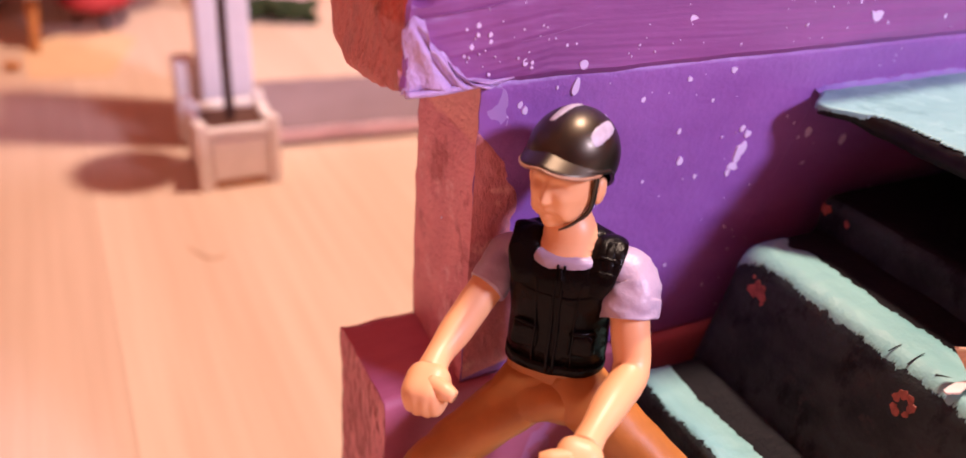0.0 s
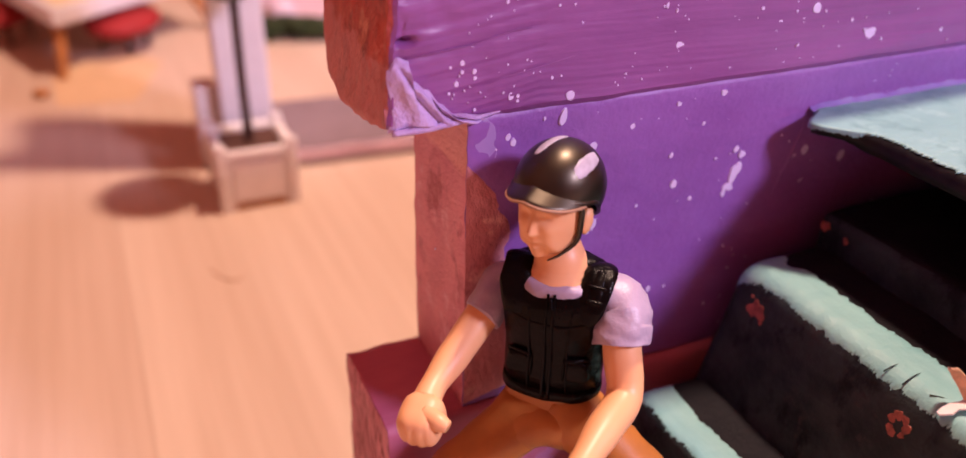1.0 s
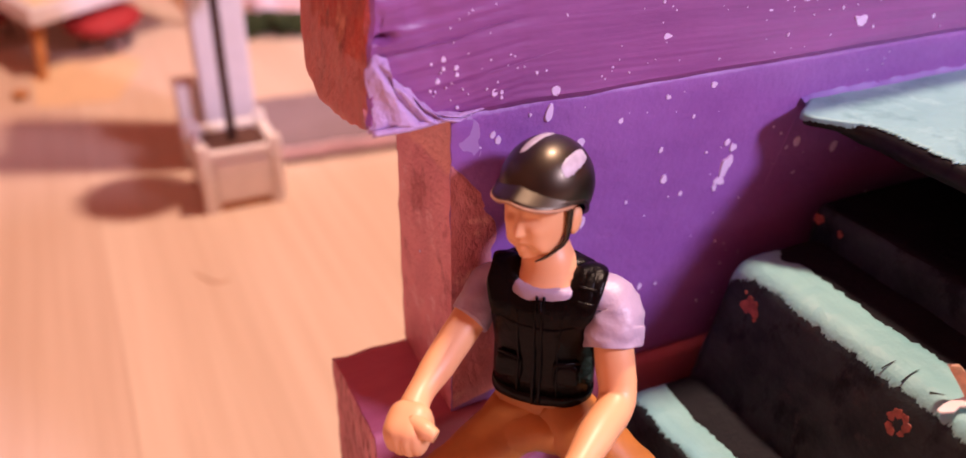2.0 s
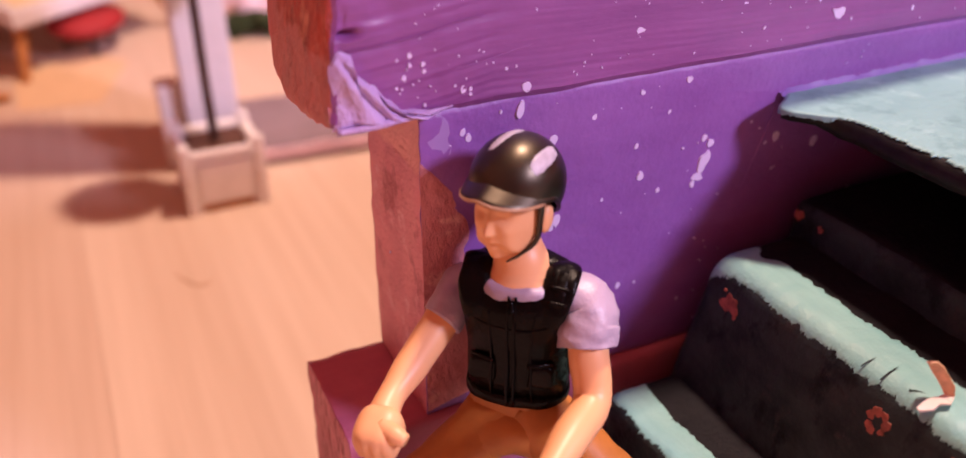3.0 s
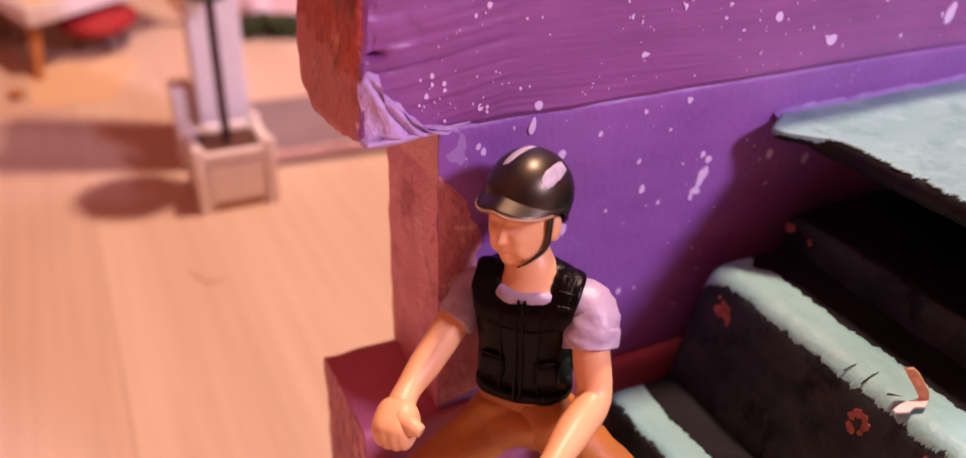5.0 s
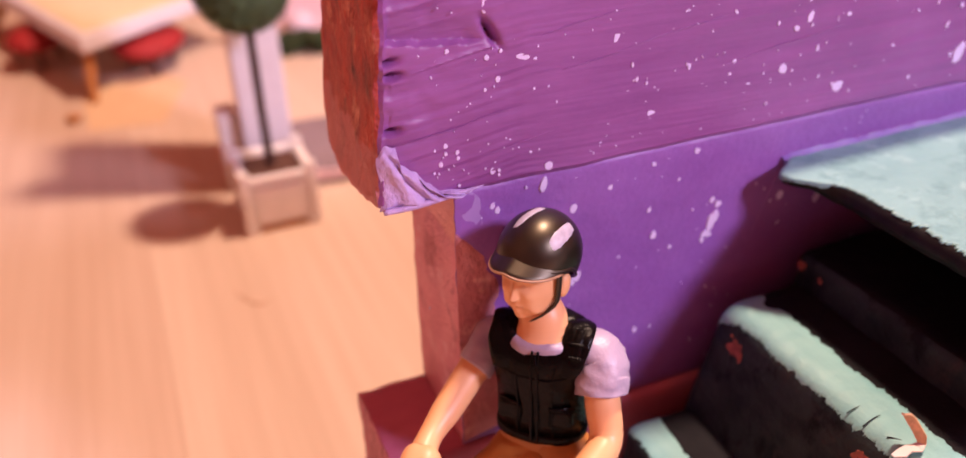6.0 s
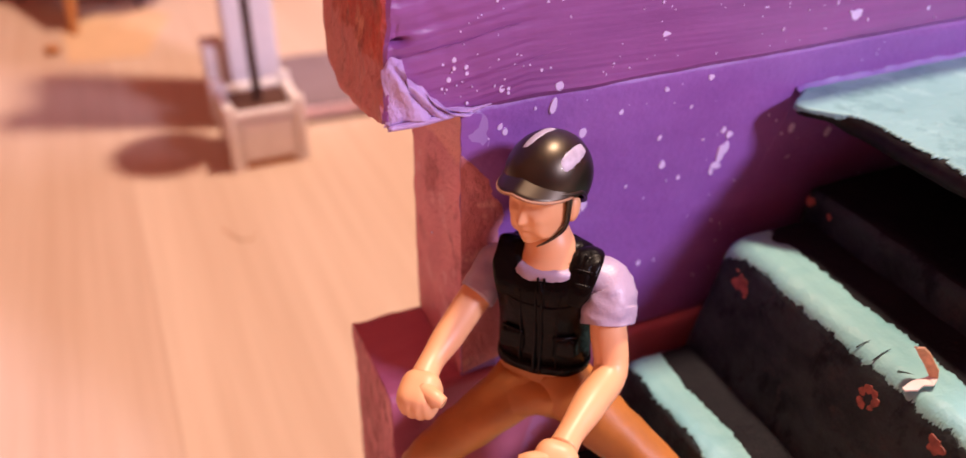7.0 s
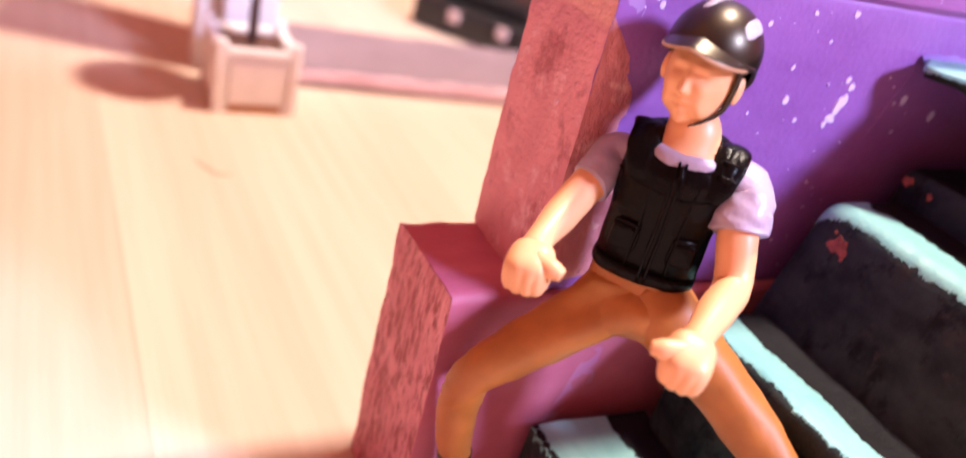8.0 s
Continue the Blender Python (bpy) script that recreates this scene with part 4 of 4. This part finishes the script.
    tube(bm, [rs, rs.lerp(re, 0.6), re, re.lerp(rw, 0.5), rw, Vector((4.64, 7.22, 6.57))], [0.25, 0.255, 0.245, 0.23, 0.18, 0.2], SK, 16)
    fist(Vector((4.52, 7.06, 6.44)), Vector((-0.62, -0.70, -0.35)).normalized(), Vector((0.72, -0.68, 0.08)).normalized(), Vector((-0.25, -0.2, 0.94)).normalized(), 1)
    ls, le, lw = Vector((7.38, 7.03, 7.55)), Vector((7.14, 6.37, 6.50)), Vector((6.14, 5.66, 6.38))
    tube(bm, [ls + Vector((-0.3, 0.25, 0.08)), ls, ls.lerp(le, 0.24), ls.lerp(le, 0.44)], [0.30, 0.37, 0.40, 0.385], SH, 32, per=9)
    tube(bm, [ls, ls.lerp(le, 0.5), le + Vector((0.02, 0.02, 0.0)), le.lerp(lw, 0.5), lw, Vector((5.95, 5.51, 6.34))], [0.26, 0.265, 0.25, 0.24, 0.185, 0.2], SK, 16)
    fist(Vector((5.73, 5.325, 6.26)), Vector((-0.62, -0.62, -0.48)).normalized(), Vector((-0.74, 0.66, 0.1)).normalized(), Vector((-0.25, -0.3, 0.92)).normalized(), 1)
    # breeches and boots
    tube(bm, [(5.9, 7.66, 5.26), (6.42, 7.42, 5.50), (6.92, 7.12, 5.46), (7.40, 6.58, 5.20)], [0.33, 0.40, 0.40, 0.35], TA, 28, per=8)
    torso([(-2.2, 0.42, 0.32, -0.02), (-2.02, 0.60, 0.44, 0.0), (-1.75, 0.67, 0.49, 0.0), (-1.4, 0.66, 0.47, -0.02), (-1.2, 0.62, 0.44, -0.02)], TA)
    tube(bm, [(6.78, 7.62, 5.78), (6.42, 7.62, 5.52), (6.0, 7.62, 5.22), (5.25, 7.78, 4.58), (4.76, 7.98, 3.98), (4.80, 8.1, 3.1), (4.98, 8.12, 2.25)], [0.46, 0.49, 0.44, 0.37, 0.31, 0.29, 0.23], TA, 24)
    tube(bm, [(4.94, 8.12, 2.45), (5.0, 8.12, 2.0), (4.98, 8.1, 1.5), (4.96, 8.05, 1.15)], [0.27, 0.26, 0.23, 0.20], BO, 16)
    tube(bm, [(5.08, 8.18, 1.25), (4.85, 7.9, 1.18), (4.5, 7.55, 1.10), (4.35, 7.40, 1.08)], [0.22, 0.24, 0.22, 0.12], BO, 16)
    tube(bm, [(6.82, 7.45, 5.78), (7.02, 7.08, 5.52), (7.27, 6.68, 5.24), (7.90, 5.86, 4.60), (8.34, 5.10, 3.9), (8.36, 4.90, 3.2), (8.27, 4.92, 2.95)], [0.46, 0.49, 0.45, 0.39, 0.33, 0.30, 0.26], TA, 24)
    tube(bm, [(8.26, 4.92, 3.1), (8.2, 4.94, 2.95), (8.1, 4.92, 2.85)], [0.27, 0.26, 0.22], BO, 16)
    tube(bm, [(8.15, 5.0, 2.84), (7.9, 4.7, 2.82), (7.55, 4.35, 2.8)], [0.2, 0.22, 0.14], BO, 16)
    cloth = {v for f in bm.faces if f.material_index in (SH, TA) for v in f.verts}
    for v in cloth:
        v.co += noise.noise_vector(v.co * 2.6) * 0.035 + noise.noise_vector(Vector((v.co.x * 4, v.co.y * 4, v.co.z * 9))) * 0.026
    for v in {v for f in bm.faces if f.material_index == VE for v in f.verts}:
        v.co += noise.noise_vector(v.co * 3.5) * 0.022
    bmesh.ops.recalc_face_normals(bm, faces=bm.faces)
    return bm


doll = link("toy_rider_doll", doll_mesh(), [SKIN, SHIRT, VEST, TAN, GLOSS, GLOSS, GREY, RIM])
tagged(doll, "toy rider doll in black helmet, black vest and tan breeches", "doll")


# ---- planter with a clipped tree, and the white post behind it ----
planter = thing("toy_planter", (0, 0, 0), "white square toy planter with raised panels and brown soil", "planter")
px, py, pw = 5.70, 27.35, 1.22
for sx, sy, nm in ((0, -1, "front"), (0, 1, "back"), (-1, 0, "side"), (1, 0, "side")):
    bm, field = bmesh.new(), bmesh.new()
    if sx == 0:
        y = py + sy * pw
        box(bm, px - pw, px + pw, min(y, y - sy * 0.22), max(y, y - sy * 0.22), 0.0, 2.1, 0.05)
        box(field, px - pw * 0.72, px + pw * 0.72, min(y + sy * 0.07, y - sy * 0.02), max(y + sy * 0.07, y - sy * 0.02), 0.38, 1.75, 0.05)
    else:
        x = px + sx * pw
        box(bm, min(x, x - sx * 0.22), max(x, x - sx * 0.22), py - pw + 0.22, py + pw - 0.22, 0.0, 2.1, 0.05)
        box(field, min(x + sx * 0.07, x - sx * 0.02), max(x + sx * 0.07, x - sx * 0.02), py - pw * 0.72, py + pw * 0.72, 0.38, 1.75, 0.05)
    side = part("panel", bm, LACQUER, planter)
    part("raised_field", field, LACQUER, side)
for sx, sy in ((-1, -1), (1, -1), (-1, 1), (1, 1)):
    bm = bmesh.new()
    box(bm, px + sx * 1.18 - 0.17, px + sx * 1.18 + 0.17, py + sy * 1.18 - 0.17, py + sy * 1.18 + 0.17, 0.0, 2.42, 0.06)
    box(bm, px + sx * 0.98 - 0.10, px + sx * 0.98 + 0.10, py + sy * 1.2 - 0.10, py + sy * 1.2 + 0.10, 2.0, 2.24, 0.08)
    part("corner_post", bm, LACQUER, planter)
for sx, sy in ((0, -1), (0, 1), (-1, 0), (1, 0)):
    bm = bmesh.new()
    if sx == 0:
        box(bm, px - 1.0, px + 1.0, py + sy * 1.2 - 0.14, py + sy * 1.2 + 0.14, 1.98, 2.16, 0.05)
    else:
        box(bm, px + sx * 1.2 - 0.14, px + sx * 1.2 + 0.14, py - 1.0, py + 1.0, 1.98, 2.16, 0.05)
    part("top_rail", bm, LACQUER, planter)
bm = bmesh.new()
box(bm, px - 1.02, px + 1.02, py - 1.02, py + 1.02, 1.6, 1.98, 0.1)
part("soil", bm, SOIL, planter, "dark brown soil")
bm = bmesh.new()
box(bm, px - 0.85, px + 0.85, py - pw - 0.04, py - pw + 0.1, 0.02, 0.26, 0.03)
part("plinth_strip", bm, OAK, planter, "brown strip along the foot")

tree = thing("topiary_tree", (0, 0, 0), "toy topiary tree with round green crown on a dark stem", "tree")
bm = bmesh.new()
tube(bm, [(px, py, 1.7), (px - 0.02, py + 0.02, 4.0), (px, py, 6.6), (px, py, 8.0)], [0.17, 0.155, 0.15, 0.14], 0, 12)
part("stem", bm, STEM, tree, smooth=True)
bm = bmesh.new()
rnd = random.Random(4)
bc, br = Vector((px - 0.05, py, 8.45)), 1.62
for i in range(900):
    z = 1 - 2 * (i + 0.5) / 900
    a = i * 2.39996
    d = Vector((math.sqrt(1 - z * z) * math.cos(a), math.sqrt(1 - z * z) * math.sin(a), z))
    c = bc + d * br * rnd.uniform(0.90, 1.0)
    t = d.orthogonal().normalized()
    t.rotate(Matrix.Rotation(rnd.uniform(0, 6.28), 3, d))
    b2 = d.cross(t)
    t = (t + d * rnd.uniform(-0.1, 0.7)).normalized()
    s = rnd.uniform(0.13, 0.2)
    q = [c - t * s, c + b2 * s * 0.5 + d * 0.03, c + t * s, c - b2 * s * 0.5 + d * 0.03]
    bm.faces.new([bm.verts.new(p) for p in q])
ball(bm, bc, ((1, 0, 0), (0, 1, 0), (0, 0, 1)), (br * 0.93,) * 3, 0, 24, 16)
part("crown", bm, LEAF, tree, "dense clipped green foliage")

post = thing("white_post", (0, 0, 0), "tall white painted wooden post standing on the floor", "post")
part("shaft", newbox(5.15, 6.95, 29.4, 30.6, 0.0, 19.0, bevel=0.08), COLUMN, post)
# unseen fin behind the shaft, added to broaden the cast shadow
part("hidden_shadow_fin", newbox(5.95, 7.1, 30.6, 33.4, 0.0, 18.6, bevel=0.08), COLUMN, post)
part("foot_block", newbox(4.35, 5.13, 30.1, 31.2, 0.0, 3.1, bevel=0.08), LACQUER, post, "low white side block")

def turned(bm, pivot, degrees):
    """Turns a mesh about an upright line."""
    bmesh.ops.rotate(bm, verts=bm.verts, cent=Vector(pivot), matrix=Matrix.Rotation(radians(degrees), 3, "Z"))
    return bm


shelf = thing("wooden_board", (0, 0, 0), "low grey-mauve board with pale rough sawn edge on the floor", "board")
part("board", turned(lumber(7.2, 36.0, 28.95, 34.1, 0.16, 0.74, 0.35, 0.05, 0.08, seed=21), (7.2, 29, 0), -4.5), BOARD, shelf, smooth=True)
part("sawn_edge", turned(lumber(7.15, 36.0, 28.84, 28.98, 0.17, 0.70, 0.2, 0.07, 0.05, 0.05, seed=31), (7.2, 29, 0), -4.5), PINK, shelf, "pale bare sawn edge", True)
for k in range(5):
    part("batten", turned(newbox(8.0 + 6 * k, 9.0 + 6 * k, 29.6, 33.8, 0.0, 0.20), (7.2, 29, 0), -4.5), OAK, shelf)

def slanted(c, a, b, z0, z1, la, lb, bevel):
    bm = newbox(0, la, 0, lb, z0, z1, bevel=bevel)
    for v in bm.verts:
        v.co = c + a * v.co.x + b * v.co.y + Vector((0, 0, v.co.z))
    return bm


case = thing("black_toy_case", (0, 0, 0), "low black plastic toy case lying behind the grey board", "toy case")
k0, ka, kb = Vector((15.6, 38.3, 0)), Vector((0.635, -0.772, 0)), Vector((0.772, 0.635, 0))
case_body = part("body", slanted(k0, ka, kb, 0.0, 1.5, 6.0, 8.0, 0.35), DARK, case)
part("lid", slanted(k0 + ka * 0.4 + kb * 1.1, ka, kb, 1.5, 2.4, 5.2, 6.5, 0.35), DARK, case)
for k in (2.0, 4.6):
    part("clasp", slanted(k0 + ka * k - kb * 0.12, ka, kb, 0.75, 1.3, 0.6, 0.2, 0.08), MAUVE, case_body, "grey clasp")

hedge = thing("moss_strip", (0, 0, 0), "dark green toy moss strip on the floor", "moss")
bm = bmesh.new()
rnd = random.Random(8)
for i in range(70):
    f = i / 69
    c = (9.0 + 4.2 * f + rnd.uniform(-0.2, 0.2), 45.6 - 1.6 * f + rnd.uniform(-0.5, 0.5), 0.2 + rnd.uniform(0.0, 0.8))
    ball(bm, c, ((1, 0, 0), (0, 1, 0), (0, 0, 1)), (rnd.uniform(0.3, 0.5), rnd.uniform(0.3, 0.5), rnd.uniform(0.25, 0.45)), 0, 8, 5)
tagged(part("moss", bm, MOSS, hedge), kind="stuff")
orb = bmesh.new()
ball(orb, (11.1, 46.95, 0.85), ((1, 0, 0), (0, 1, 0), (0, 0, 1)), (0.85, 0.85, 0.85), 0, 28, 18)
tagged(link("toy_ball", orb, PALE, smooth=True), "pale lilac toy ball on the floor behind the moss", "ball")
card = thing("pink_card_box", (0, 0, 0), "pale pink cardboard box behind the moss strip", "box")
part("carton", newbox(9.6, 14.0, 48.0, 51.0, 0.0, 4.2, bevel=0.15), PINK, card)

# ---- toy table with red seats ----
table = thing("toy_table", (0, 0, 0), "white toy table with cream top on honey wood legs", "table")
c0, ux, uy = Vector((-0.2, 42.4, 0)), Vector((0.775, 0.632, 0)), Vector((-0.34, 0.94, 0))


table_top = part("table_top", slanted(c0, ux, uy, 2.35, 3.15, 9.5, 14.0, 0.12), COLUMN, table)
part("cream_inlay", slanted(c0 + ux * 0.5 + uy * 0.5, ux, uy, 3.15, 3.2, 8.5, 13.0, 0.02), CREAM, table_top, "cream inlaid top")
for a, b in ((0.6, 0.9), (8.9, 0.9), (0.6, 13.2), (8.9, 13.2)):
    bm = bmesh.new()
    q = c0 + ux * a + uy * b
    out = (q - c0 - ux * 4.75 - uy * 7.0).normalized()
    tube(bm, [q + out * 1.5, q + out * 0.75 + Vector((0, 0, 1.2)), q + Vector((0, 0, 2.4))], [0.20, 0.26, 0.34], 0, 12)
    part("leg", bm, OAK, table, smooth=True)
for q, wide in ((Vector((2.85, 46.3, 0)), 2.25), (Vector((-2.7, 49.6, 0)), 1.7)):
    seat = thing("toy_stool", (0, 0, 0), "red cushioned toy stool with dark legs under the table's edge", "stool", "red stools round the toy table")
    bm = bmesh.new()
    ball(bm, q + Vector((0, 0, 1.45)), (ux, uy, (0, 0, 1)), (wide, wide, 0.66), 0, 28, 14)
    part("cushion", bm, RED, seat, "red velvet cushion", True)
    for g in range(3):
        an = 2.1 * g + 0.6
        bm = bmesh.new()
        tube(bm, [q + Vector((1.3 * math.cos(an), 1.3 * math.sin(an), 0)), q + Vector((0.9 * math.cos(an), 0.9 * math.sin(an), 1.3))], [0.12, 0.14], 0, 8)
        part("leg", bm, STEM, seat)
# a thin five-sided yellow patch on the floor
paper = bmesh.new()
pts = [(-0.6, 38.6), (2.6, 38.2), (4.2, 43.2), (2.4, 46.0), (-0.8, 43.0)]
lo = [paper.verts.new((x, y, 0.0)) for x, y in pts]
hi = [paper.verts.new((x, y, 0.03)) for x, y in pts]
paper.faces.new(hi)
for i in range(5):
    paper.faces.new((lo[i], lo[(i + 1) % 5], hi[(i + 1) % 5], hi[i]))
tagged(link("yellow_patch", paper, YELLOW), "pale yellow flat patch on the floor by the table", "paper")
nut = bmesh.new()
ball(nut, (-1.2, 40.0, 0.2), ((1, 0, 0), (0, 1, 0), (0, 0, 1)), (0.35, 0.3, 0.2), 0, 14, 8)
tagged(link("brown_bead", nut, OAK, smooth=True), "small brown wooden bead on the floor", "bead")
thread = bmesh.new()
tube(thread, [(3.4, 22.7, 0.01), (3.55, 22.2, 0.02), (3.8, 21.8, 0.015), (4.1, 21.7, 0.015), (4.3, 21.9, 0.01)], [0.012, 0.016, 0.016, 0.016, 0.012], 0, 6)
tagged(link("thread", thread, OAK), "curled brown thread on the floor", "thread")

# ---- floor planks ----
me = None
W = 19.3
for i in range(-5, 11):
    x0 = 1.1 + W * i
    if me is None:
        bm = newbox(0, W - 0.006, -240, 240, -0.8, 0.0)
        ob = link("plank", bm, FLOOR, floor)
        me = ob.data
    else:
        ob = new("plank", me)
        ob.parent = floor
    # plank tones differ; they also carry the floor's dimmer light on the left
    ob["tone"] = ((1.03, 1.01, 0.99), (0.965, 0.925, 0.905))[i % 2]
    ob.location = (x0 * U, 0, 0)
